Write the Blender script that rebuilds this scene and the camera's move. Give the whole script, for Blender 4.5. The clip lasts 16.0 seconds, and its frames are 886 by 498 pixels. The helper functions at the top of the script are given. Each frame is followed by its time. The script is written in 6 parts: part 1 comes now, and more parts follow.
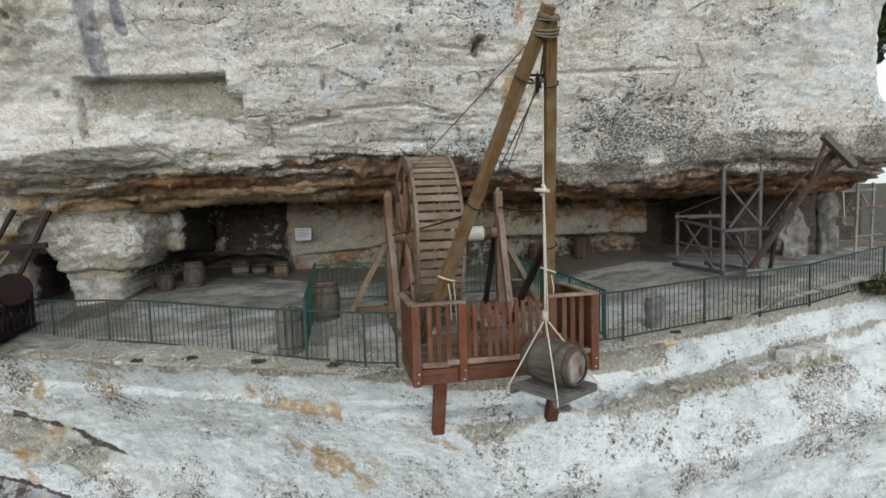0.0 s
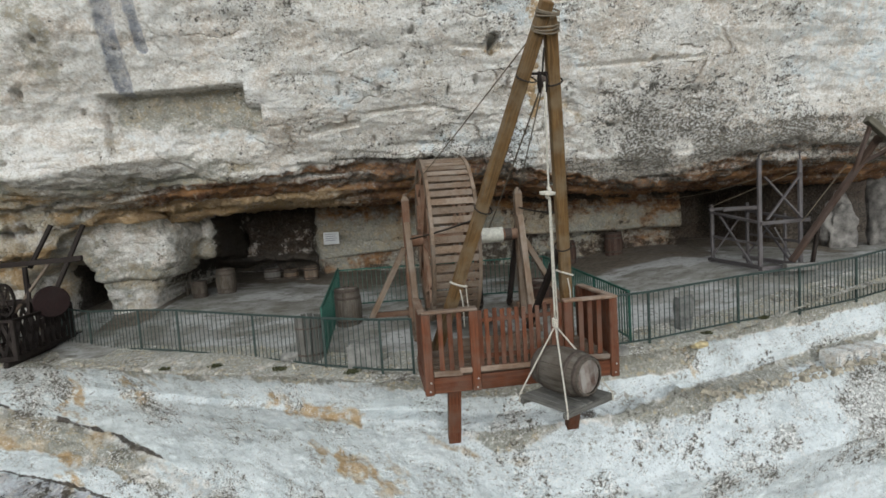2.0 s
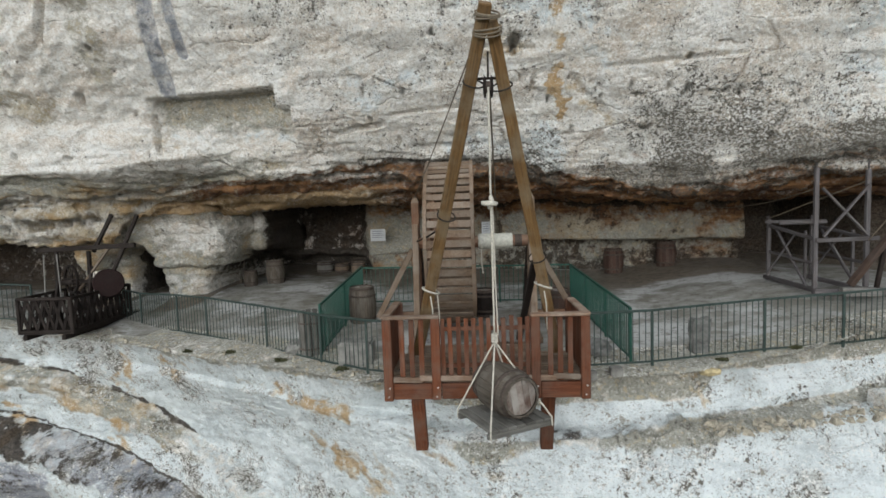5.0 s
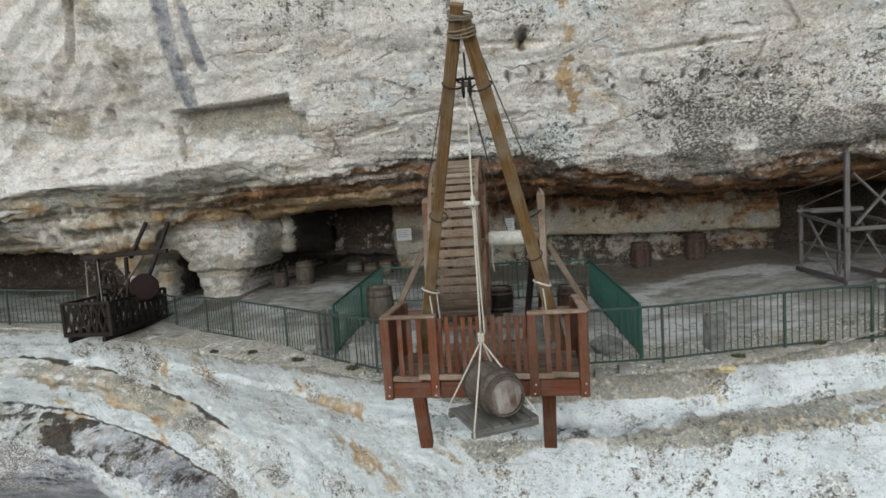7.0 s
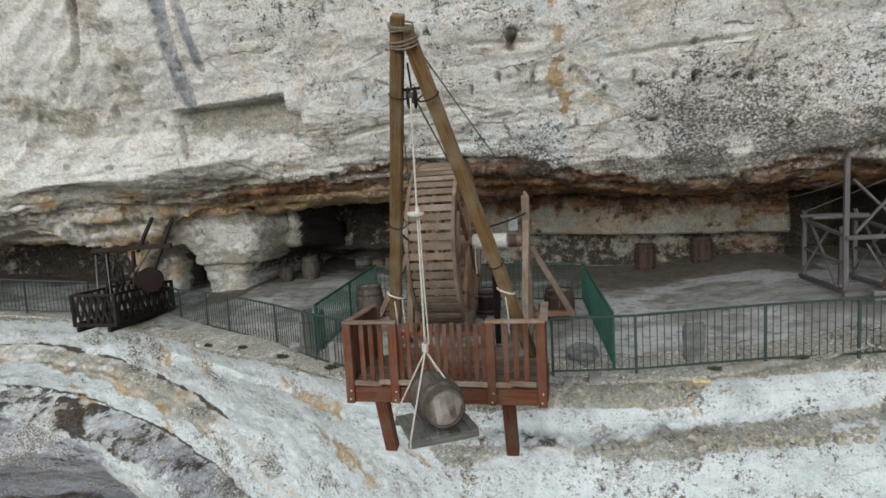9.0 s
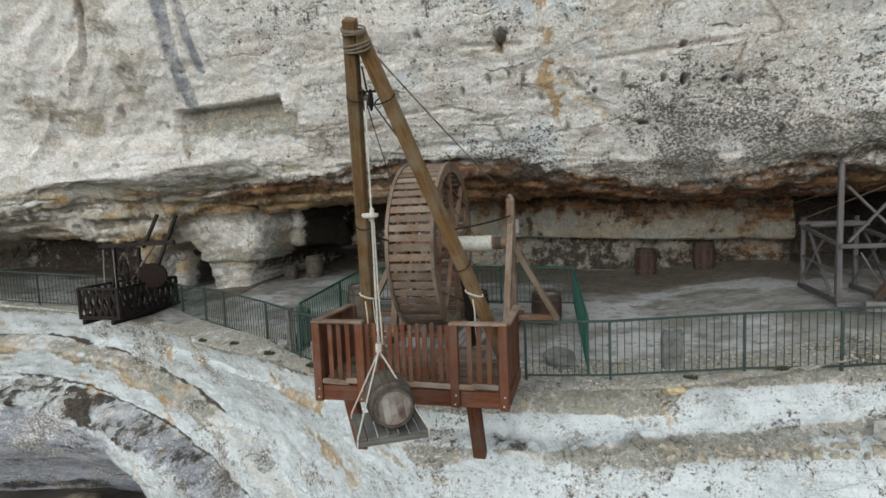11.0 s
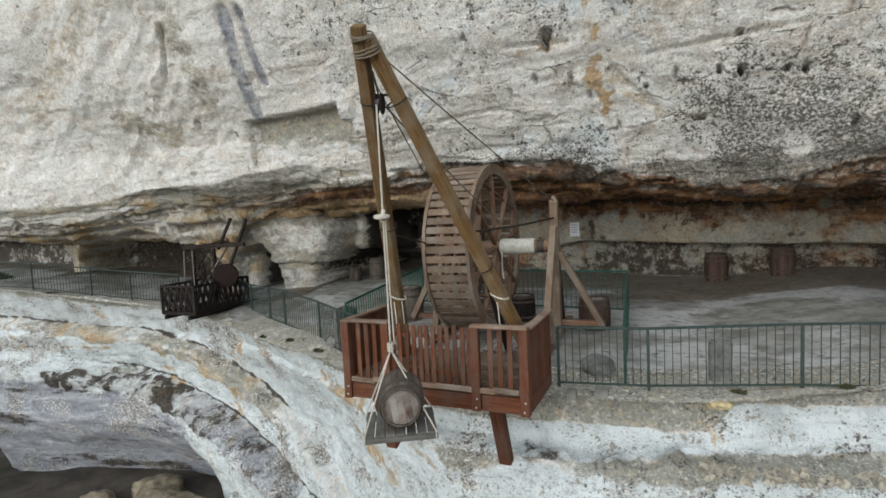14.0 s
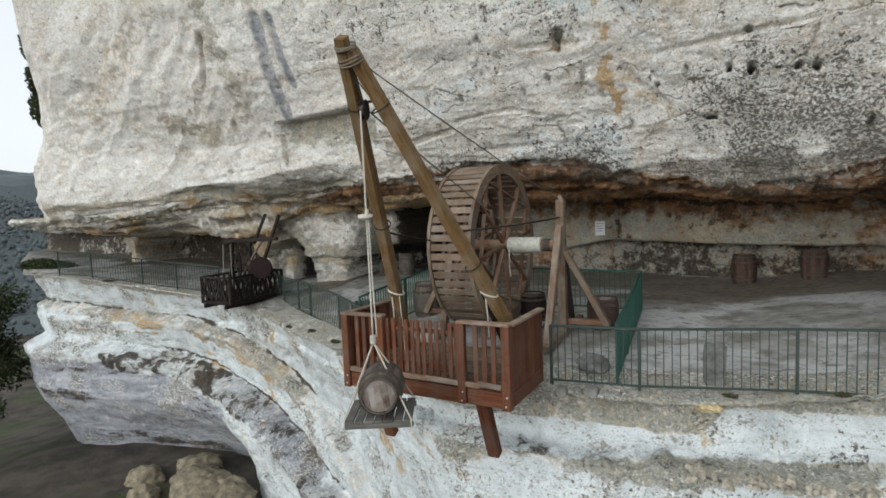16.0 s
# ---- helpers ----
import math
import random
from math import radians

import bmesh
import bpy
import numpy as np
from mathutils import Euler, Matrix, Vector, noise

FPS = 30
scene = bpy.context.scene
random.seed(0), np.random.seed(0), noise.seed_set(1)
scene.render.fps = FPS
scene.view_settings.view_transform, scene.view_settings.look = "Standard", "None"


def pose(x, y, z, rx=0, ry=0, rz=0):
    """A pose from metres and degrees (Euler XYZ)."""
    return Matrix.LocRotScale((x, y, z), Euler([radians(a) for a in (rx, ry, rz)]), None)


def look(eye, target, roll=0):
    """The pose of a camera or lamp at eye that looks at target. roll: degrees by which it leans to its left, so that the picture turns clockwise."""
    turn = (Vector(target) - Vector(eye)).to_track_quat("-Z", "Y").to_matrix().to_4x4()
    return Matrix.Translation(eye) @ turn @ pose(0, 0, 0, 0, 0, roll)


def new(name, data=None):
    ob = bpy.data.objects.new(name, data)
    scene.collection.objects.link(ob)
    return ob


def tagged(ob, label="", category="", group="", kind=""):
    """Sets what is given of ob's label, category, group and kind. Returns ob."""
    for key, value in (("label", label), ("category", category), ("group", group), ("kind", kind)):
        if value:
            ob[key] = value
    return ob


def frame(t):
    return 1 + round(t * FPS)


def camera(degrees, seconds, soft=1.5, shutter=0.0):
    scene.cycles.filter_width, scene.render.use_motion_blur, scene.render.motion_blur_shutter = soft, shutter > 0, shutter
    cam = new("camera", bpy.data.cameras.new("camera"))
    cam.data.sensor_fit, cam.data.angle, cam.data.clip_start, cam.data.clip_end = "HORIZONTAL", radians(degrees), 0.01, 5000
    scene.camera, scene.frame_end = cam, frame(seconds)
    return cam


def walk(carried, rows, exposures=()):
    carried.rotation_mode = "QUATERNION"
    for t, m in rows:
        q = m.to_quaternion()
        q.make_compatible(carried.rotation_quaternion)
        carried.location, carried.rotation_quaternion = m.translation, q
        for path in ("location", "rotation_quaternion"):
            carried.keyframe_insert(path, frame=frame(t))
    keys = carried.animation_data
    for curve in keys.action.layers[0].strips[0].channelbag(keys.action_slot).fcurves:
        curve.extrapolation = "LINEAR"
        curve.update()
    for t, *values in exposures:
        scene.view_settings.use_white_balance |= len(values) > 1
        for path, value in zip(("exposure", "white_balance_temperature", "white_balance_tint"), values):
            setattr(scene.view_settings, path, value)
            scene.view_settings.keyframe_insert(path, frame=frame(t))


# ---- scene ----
LENS = 78.47
PATH = (
    (0.0, -2.879, -8.894, 2.731, 85.26, 1.88, -11.34),
    (0.5, -2.698, -8.893, 2.642, 85.52, 2.25, -9.84),
    (1.0, -2.642, -8.834, 2.684, 85.26, 5.08, -8.91),
    (1.5, -2.603, -8.793, 2.778, 85.23, 4.75, -8.64),
    (2.0, -2.317, -8.786, 2.850, 85.09, 3.80, -7.22),
    (2.5, -1.981, -8.767, 2.831, 85.14, 3.99, -5.67),
    (3.0, -1.559, -8.760, 2.777, 85.42, 3.84, -4.13),
    (3.5, -1.035, -8.704, 2.632, 86.15, 2.95, -1.70),
    (4.0, -0.740, -8.736, 2.769, 85.61, 3.16, 0.25),
    (6.5, 0.648, -8.728, 2.924, 85.20, 1.59, 7.14),
    (7.0, 0.726, -8.717, 2.907, 85.18, 3.83, 7.93),
    (7.5, 0.870, -8.726, 3.123, 84.38, 4.42, 8.20),
    (8.0, 1.144, -8.682, 3.161, 84.20, 4.31, 8.91),
    (8.5, 1.561, -8.583, 3.122, 84.37, 3.84, 10.26),
    (9.0, 1.926, -8.498, 3.100, 84.43, 3.20, 11.56),
    (11.5, 3.111, -8.214, 3.039, 84.90, 2.19, 15.09),
    (12.0, 3.264, -8.109, 2.903, 85.56, 2.00, 15.96),
    (12.5, 3.241, -8.162, 3.061, 84.86, 3.12, 17.25),
    (13.0, 3.375, -8.090, 2.975, 85.28, 3.62, 19.57),
    (13.5, 3.591, -8.044, 2.970, 85.50, 3.40, 22.03),
    (14.0, 3.854, -7.985, 2.974, 85.56, 2.83, 23.35),
    (14.5, 4.132, -7.966, 2.991, 85.38, 2.65, 24.43),
    (15.0, 4.461, -7.837, 3.016, 85.33, 2.49, 26.12),
    (15.5, 4.738, -7.783, 3.040, 85.21, 2.53, 27.67),
    (16.0, 4.957, -7.849, 3.002, 85.34, 2.44, 28.95),
)

cam = camera(LENS, 16.0, soft=1.6)
walk(cam, [(t, pose(x, y, z, rx, ry, rz)) for t, x, y, z, rx, ry, rz in PATH])

# ---- light ----
scene.view_settings.exposure = 0.17
world = bpy.data.worlds.new("overcast_sky")
scene.world = world
world.use_nodes = True
wn, wl = world.node_tree.nodes, world.node_tree.links
sky = wn.new("ShaderNodeTexSky")
sky.sky_type = "NISHITA"
sky.sun_disc = False
SUN_ELEVATION, SUN_AZIMUTH = 17.0, 188.0   # azimuth clockwise from +y
sky.sun_elevation, sky.sun_rotation = radians(SUN_ELEVATION), radians(SUN_AZIMUTH)
sky.air_density, sky.dust_density, sky.ozone_density = 1.0, 2.0, 2.0
haze = wn.new("ShaderNodeHueSaturation")   # thin cloud greys the sky
haze.inputs["Saturation"].default_value = 0.45
wl.new(sky.outputs[0], haze.inputs["Color"])
cloud = wn.new("ShaderNodeMix")            # an even layer of bright cloud
cloud.data_type = "RGBA"
cloud.inputs[0].default_value = 0.6
cloud.inputs[7].default_value = (7.1, 7.5, 7.8, 1)
wl.new(haze.outputs[0], cloud.inputs[6])
wl.new(cloud.outputs[2], wn["Background"].inputs[0])
wn["Background"].inputs[1].default_value = 0.15
sun = new("sun", bpy.data.lights.new("sun", "SUN"))
sun.data.energy, sun.data.angle, sun.data.color = 1.4, radians(50), (0.90, 0.975, 1.0)
sun.matrix_world = look((20 * math.sin(radians(SUN_AZIMUTH)), 20 * math.cos(radians(SUN_AZIMUTH)), 20 * math.tan(radians(SUN_ELEVATION))), (0, 0, 0))


# ---- materials ----
class Nodes:
    """A small builder for node materials."""

    def __init__(self, name):
        self.mat = bpy.data.materials.new(name)
        self.mat.use_nodes = True
        self.tree = self.mat.node_tree
        self.bsdf = self.tree.nodes["Principled BSDF"]
        self.coords = self.add("ShaderNodeTexCoord").outputs["Object"]

    def add(self, kind):
        return self.tree.nodes.new(kind)

    def link(self, a, b):
        self.tree.links.new(a, b)

    def put(self, socket, value):
        if hasattr(value, "is_output"):
            self.link(value, socket)
        else:
            socket.default_value = value

    def mapped(self, scale=(1, 1, 1), location=(0, 0, 0), rotation=(0, 0, 0), source=None):
        m = self.add("ShaderNodeMapping")
        self.link(source or self.coords, m.inputs[0])
        m.inputs["Location"].default_value = location
        m.inputs["Rotation"].default_value = rotation
        m.inputs["Scale"].default_value = scale
        return m.outputs[0]

    def noise(self, scale, detail=4, rough=0.55, source=None, warp=0.0):
        n = self.add("ShaderNodeTexNoise")
        self.link(source or self.coords, n.inputs["Vector"])
        n.inputs["Scale"].default_value = scale
        n.inputs["Detail"].default_value = detail
        n.inputs["Roughness"].default_value = rough
        n.inputs["Distortion"].default_value = warp
        return n.outputs["Fac"]

    def spots(self, scale, source=None, feature="F1"):
        v = self.add("ShaderNodeTexVoronoi")
        v.feature = feature
        self.link(source or self.coords, v.inputs["Vector"])
        v.inputs["Scale"].default_value = scale
        return v.outputs["Distance"]

    def ramp(self, fac, *stops):
        r = self.add("ShaderNodeValToRGB")
        e = r.color_ramp.elements
        while len(e) < len(stops):
            e.new(0.5)
        for el, (pos, col) in zip(e, stops):
            el.position = pos
            el.color = (*col, 1) if isinstance(col, tuple) else (col, col, col, 1)
        self.link(fac, r.inputs[0])
        return r.outputs[0]

    def math(self, op, a, b=0.0, c=0.0):
        n = self.add("ShaderNodeMath")
        n.operation = op
        for s, v in zip(n.inputs, (a, b, c)):
            self.put(s, v)
        return n.outputs[0]

    def mix(self, fac, a, b, blend="MIX"):
        n = self.add("ShaderNodeMix")
        n.data_type = "RGBA"
        n.blend_type = blend
        self.put(n.inputs[0], fac)
        for s, v in ((n.inputs[6], a), (n.inputs[7], b)):
            self.put(s, (*v, 1) if isinstance(v, tuple) else v)
        return n.outputs[2]

    def bump(self, height, strength=0.4, distance=0.02, normal=None):
        n = self.add("ShaderNodeBump")
        n.inputs["Strength"].default_value = strength
        n.inputs["Distance"].default_value = distance
        self.link(height, n.inputs["Height"])
        if normal:
            self.link(normal, n.inputs["Normal"])
        return n.outputs[0]

    def random(self):
        return self.add("ShaderNodeObjectInfo").outputs["Random"]

    def done(self, color, rough=0.8, normal=None, metal=0.0, specular=0.3):
        self.put(self.bsdf.inputs["Base Color"], (*color, 1) if isinstance(color, tuple) else color)
        self.put(self.bsdf.inputs["Roughness"], rough)
        self.put(self.bsdf.inputs["Metallic"], metal)
        self.bsdf.inputs["Specular IOR Level"].default_value = specular
        if normal:
            self.link(normal, self.bsdf.inputs["Normal"])
        return self.mat


def rock_material():
    """Limestone: grey and cream weathering, white calcite, iron stains, soil, lichen, dark dirt and painted cave shade,
    as the deposits on the surface say.
    """
    n = Nodes("limestone")

    def deposits(name):
        at = n.add("ShaderNodeAttribute")
        at.attribute_name = name
        sep = n.add("ShaderNodeSeparateColor")
        n.link(at.outputs["Color"], sep.inputs[0])
        return sep.outputs[0], sep.outputs[1], sep.outputs[2], at.outputs["Alpha"]

    iron, lichen, white, dirt_shade = deposits("deposit")
    soil, rust, grey, smooth = deposits("cover")
    big = n.noise(0.5, 4, 0.6)
    mid = n.noise(1.6, 8, 0.66, warp=0.5)
    blot = n.noise(5.5, 6, 0.64, warp=0.3)
    fine = n.noise(13, 6, 0.7)
    grit = n.noise(42, 3, 0.7)
    rag = n.math("MULTIPLY_ADD", n.noise(3.2, 10, 0.78), 2.4, -1.2)

    def ragged(mask, lo=0.32, hi=0.66, amount=1.0):
        """A mask with torn edges."""
        s = n.math("MULTIPLY_ADD", rag, n.math("MINIMUM", n.math("MULTIPLY", mask, 2.5), 1.0), mask)
        return n.ramp(s, (lo, 0.0), (hi, amount))

    streak = n.noise(1.0, 6, 0.62, n.mapped((4.0, 4.0, 0.4), rotation=(0, 0.12, 0)))
    color = n.mix(n.ramp(mid, (0.36, 0.0), (0.60, 1.0)), (0.64, 0.592, 0.527), (0.86, 0.835, 0.785))
    color = n.mix(n.ramp(big, (0.42, 0.0), (0.64, 0.6)), color, (0.621, 0.550, 0.463))
    color = n.mix(n.ramp(n.noise(1.3, 7, 0.7, n.mapped((1, 1, 1.6), (9, 4, 2))), (0.52, 0.0), (0.62, 0.4)), color, (0.47, 0.43, 0.375))
    color = n.mix(n.ramp(streak, (0.48, 0.0), (0.68, 0.5)), color, (0.84, 0.828, 0.80))
    color = n.mix(n.ramp(blot, (0.50, 0.0), (0.60, 0.6)), color, (0.830, 0.831, 0.809))
    color = n.mix(n.ramp(n.noise(8, 5, 0.68, n.mapped((1, 1, 1.3), (2, 7, 1))), (0.57, 0.0), (0.63, 0.45)), color, (0.414, 0.367, 0.302))
    color = n.mix(n.ramp(n.noise(0.9, 6, 0.68, n.mapped((1, 1, 1.7), (12, 5, 7)), 0.4), (0.50, 0.0), (0.62, 0.5)), color, (0.60, 0.475, 0.36))
    # crumbling grain: pale crumbs and fine pits
    grain = n.noise(19, 5, 0.74, n.mapped((1, 1, 1.25), (6.3, 2.2, 8.4)))
    grain = n.math("MULTIPLY_ADD", n.noise(7.5, 4, 0.6, n.mapped((1, 1, 1.2), (1.3, 9.2, 3.4))), 0.45, grain)
    color = n.mix(n.ramp(grain, (0.60, 0.5), (0.70, 0.0)), color, (0.37, 0.335, 0.285))
    color = n.mix(n.ramp(grain, (0.74, 0.0), (0.82, 0.8)), color, (0.88, 0.875, 0.85))
    # a few thin bedding cracks
    wob = n.add("ShaderNodeVectorMath")
    wob.operation = "MULTIPLY_ADD"
    nz = n.add("ShaderNodeTexNoise")
    n.link(n.coords, nz.inputs["Vector"])
    nz.inputs["Scale"].default_value = 1.3
    nz.inputs["Detail"].default_value = 7
    n.link(nz.outputs["Color"], wob.inputs[0])
    wob.inputs[1].default_value = (1.0, 1.0, 0.55)
    n.link(n.coords, wob.inputs[2])
    crack = n.spots(1.0, n.mapped((0.3, 0.3, 1.25), source=wob.outputs[0]), "DISTANCE_TO_EDGE")
    crack = n.math("MULTIPLY", n.ramp(crack, (0.0, 1.0), (0.022, 0.0)), n.ramp(n.noise(0.8, 5, 0.7, n.mapped((1, 1, 1), (5, 5, 5))), (0.50, 0.0), (0.56, 1.0)))
    crack = n.math("MULTIPLY", crack, n.math("SUBTRACT", 1.0, smooth))
    color = n.mix(n.math("MULTIPLY", crack, 0.7), color, (0.22, 0.165, 0.11))
    # smooth blue-grey rock
    grey_tone = n.noise(1.0, 6, 0.66, n.mapped((0.7, 0.7, 2.6)), 0.6)
    color = n.mix(ragged(grey, 0.25, 0.75, 0.9), color, n.mix(n.ramp(grey_tone, (0.36, 0.0), (0.62, 1.0)), (0.165, 0.178, 0.215), (0.41, 0.435, 0.49)))
    # white calcite
    pure = n.mix(n.ramp(mid, (0.36, 0.0), (0.54, 1.0)), (0.56, 0.61, 0.62), (0.77, 0.82, 0.83))
    pure = n.mix(n.ramp(n.noise(1.0, 7, 0.72, n.mapped((0.5, 0.5, 5.0), (3, 1, 4), (0, -0.22, 0)), 0.4), (0.54, 0.0), (0.63, 0.32)), pure, (0.38, 0.39, 0.385))
    pitted = n.noise(1.1, 5, 0.66, n.mapped((1, 1, 1.5), (7, 3, 8)))
    pits = n.math("MULTIPLY_ADD", pitted, 0.55, n.noise(26, 4, 0.7, n.mapped((1, 1, 1.2), (4, 8, 2))))
    pure = n.mix(n.ramp(pits, (0.83, 0.0), (0.90, 0.62)), pure, (0.34, 0.355, 0.345))
    pure = n.mix(n.ramp(n.noise(34, 3, 0.7, n.mapped((1, 1, 1), (1, 2, 9))), (0.55, 0.0), (0.66, 0.6)), pure, (0.88, 0.92, 0.925))
    color = n.mix(ragged(white, 0.25, 0.55), color, pure)
    chips = n.math("MULTIPLY_ADD", pitted, 0.6, n.noise(10, 5, 0.68, n.mapped((1, 1, 1.4), (9, 1, 6))))
    color = n.mix(n.math("MULTIPLY", white, n.ramp(chips, (0.90, 0.0), (0.94, 0.75))), color, (0.25, 0.215, 0.165))
    # beige soil and dust
    earth = n.mix(n.ramp(fine, (0.38, 0.0), (0.62, 1.0)), (0.24, 0.235, 0.20), (0.42, 0.412, 0.355))
    earth = n.mix(n.ramp(blot, (0.55, 0.0), (0.62, 0.8)), earth, (0.50, 0.41, 0.26))
    color = n.mix(ragged(soil, 0.3, 0.6, 0.9), color, earth)
    # iron stain, cream to orange
    ochre = n.mix(n.ramp(mid, (0.38, 0.0), (0.60, 1.0)), (0.42, 0.31, 0.18), (0.66, 0.575, 0.44))
    ochre = n.mix(n.ramp(fine, (0.50, 0.0), (0.62, 0.75)), ochre, (0.25, 0.165, 0.09))
    ochre = n.mix(n.ramp(iron, (0.85, 0.0), (1.0, 0.6)), ochre, (0.46, 0.27, 0.095))
    color = n.mix(ragged(iron, 0.36, 0.9, 0.92), color, ochre)
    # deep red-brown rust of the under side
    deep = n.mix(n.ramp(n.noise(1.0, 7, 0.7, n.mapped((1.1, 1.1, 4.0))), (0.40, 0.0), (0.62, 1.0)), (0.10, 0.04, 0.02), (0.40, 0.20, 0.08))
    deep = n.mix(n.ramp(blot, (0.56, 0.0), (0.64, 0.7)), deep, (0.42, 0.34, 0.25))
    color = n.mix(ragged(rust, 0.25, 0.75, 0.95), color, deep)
    # dark dirt and growth, and the shade of the caves put into the colour
    color = n.mix(n.math("MAXIMUM", ragged(dirt_shade, 0.34, 0.6, 0.95), n.math("MULTIPLY", dirt_shade, 0.45)), color, n.mix(n.ramp(fine, (0.4, 0.0), (0.68, 1.0)), (0.030, 0.024, 0.020), (0.115, 0.093, 0.075)))
    # lichen and pits: clustered dark flecks, dense where it grows
    cluster = n.math("MULTIPLY_ADD", n.noise(1.5, 6, 0.7), 0.5, -0.25)
    cover = n.math("ADD", cluster, n.math("MULTIPLY_ADD", lichen, 0.2, -0.085))
    cover = n.math("SUBTRACT", cover, n.math("MULTIPLY", smooth, 0.06))
    patch = n.ramp(lichen, (0.45, 0.0), (1.0, 0.8))
    color = n.mix(patch, color, (0.325, 0.285, 0.23))
    fleck = n.noise(9, 5, 0.64)
    flecks = n.ramp(n.math("ADD", fleck, cover), (0.57, 0.0), (0.60, 0.95))
    color = n.mix(flecks, color, (0.15, 0.135, 0.115))
    small = n.noise(24, 4, 0.66)
    color = n.mix(n.ramp(n.math("ADD", small, cover), (0.56, 0.0), (0.60, 0.8)), color, (0.16, 0.145, 0.12))
    crumbs = n.noise(15, 5, 0.72, n.mapped((1, 1, 1.3), (3.1, 1.7, 5.2)))
    bare = n.math("SUBTRACT", 1.0, n.math("MINIMUM", n.math("ADD", dirt_shade, rust), 1.0))
    bare = n.math("MULTIPLY", bare, n.ramp(lichen, (0.0, 0.45), (0.5, 1.0)))
    color = n.mix(n.math("MULTIPLY", bare, n.ramp(n.math("ADD", crumbs, n.math("MULTIPLY_ADD", lichen, 0.075, -0.025)), (0.555, 0.0), (0.59, 0.9))), color, (0.87, 0.86, 0.83))
    height = n.math("ADD", n.math("MULTIPLY", fine, 0.9), n.math("MULTIPLY", blot, 1.1))
    height = n.math("ADD", height, n.math("MULTIPLY", mid, 0.8))
    height = n.math("ADD", height, n.math("MULTIPLY", grit, 0.25))
    height = n.math("MULTIPLY", height, n.math("MULTIPLY_ADD", smooth, -0.3, 1.0))
    height = n.math("SUBTRACT", height, n.math("MULTIPLY", flecks, 0.3))
    height = n.math("SUBTRACT", height, n.math("MULTIPLY", crack, 0.6))
    return n.done(color, 0.92, n.bump(height, 1.0, 0.07), specular=0.15)


def floor_material():
    n = Nodes("trodden_limestone")
    long = n.mapped((0.8, 1.1, 1.0))
    mid = n.noise(1.1, 7, 0.65, long, 0.4)
    fine = n.noise(6, 6, 0.7, long)
    color = n.mix(n.ramp(mid, (0.38, 0.0), (0.6, 1.0)), (0.19, 0.18, 0.155), (0.33, 0.325, 0.305))
    color = n.mix(n.ramp(n.noise(0.5, 6, 0.62, n.mapped((0.8, 1.1, 1), (4, 2, 0))), (0.5, 0.0), (0.58, 0.9)), color, (0.47, 0.47, 0.46))
    color = n.mix(n.ramp(fine, (0.54, 0.0), (0.62, 0.6)), color, (0.17, 0.155, 0.13))
    color = n.mix(n.ramp(n.noise(2.6, 6, 0.7, n.mapped((0.8, 1.4, 1), (1, 5, 0))), (0.57, 0.0), (0.62, 0.7)), color, (0.13, 0.12, 0.10))
    dirt = n.add("ShaderNodeAttribute")   # brown soil lies at the foot of the rear rock
    dirt.attribute_name = "cover"
    part_of = n.add("ShaderNodeSeparateColor")
    n.link(dirt.outputs["Color"], part_of.inputs[0])
    lies = n.math("MULTIPLY_ADD", n.noise(1.6, 7, 0.7), 1.2, n.math("SUBTRACT", part_of.outputs[1], 0.6))
    color = n.mix(n.ramp(lies, (0.35, 0.0), (0.65, 0.85)), color, n.mix(n.ramp(fine, (0.4, 0.0), (0.6, 1.0)), (0.10, 0.08, 0.06), (0.19, 0.155, 0.12)))
    return n.done(color, 0.95, n.bump(fine, 0.6, 0.05), specular=0.1)


def earth_material():
    n = Nodes("damp_earth")
    a = n.noise(0.5, 6, 0.65)
    color = n.mix(n.ramp(a, (0.4, 0.0), (0.62, 1.0)), (0.05, 0.043, 0.037), (0.105, 0.09, 0.074))
    green = n.math("MULTIPLY", n.ramp(n.noise(0.16, 4, 0.6), (0.52, 0.0), (0.6, 0.7)), n.ramp(n.noise(6, 3), (0.35, 0.3), (0.6, 1.0)))
    color = n.mix(green, color, (0.055, 0.085, 0.025))
    return n.done(color, 0.95, n.bump(n.noise(5, 6, 0.7), 0.7, 0.08), specular=0.2)


def wood_material(name, dark, light, grey, amount, rough=0.75, scale=1.0):
    n = Nodes(name)
    rnd = n.random()
    shift = n.add("ShaderNodeVectorMath")
    shift.operation = "ADD"
    n.link(n.coords, shift.inputs[0])
    comb = n.add("ShaderNodeCombineXYZ")
    for i, k in enumerate((7.3, 11.1, 5.7)):
        n.link(n.math("MULTIPLY", rnd, k), comb.inputs[i])
    n.link(comb.outputs[0], shift.inputs[1])
    src = shift.outputs[0]
    grain = n.noise(1.0, 5, 0.6, n.mapped((28 * scale, 28 * scale, 1.6 * scale), source=src), 0.8)
    wear = n.noise(2.4 * scale, 5, 0.6, src)
    color = n.mix(n.ramp(grain, (0.3, 0.0), (0.72, 1.0)), dark, light)
    color = n.mix(n.math("MULTIPLY", n.ramp(wear, (0.42, 0.0), (0.66, 1.0)), amount), color, grey)
    tone = n.math("MULTIPLY_ADD", rnd, 0.5, 0.75)
    color = n.mix(1.0, color, tone, "MULTIPLY")
    return n.done(color, rough, n.bump(grain, 0.35, 0.01), specular=0.15)


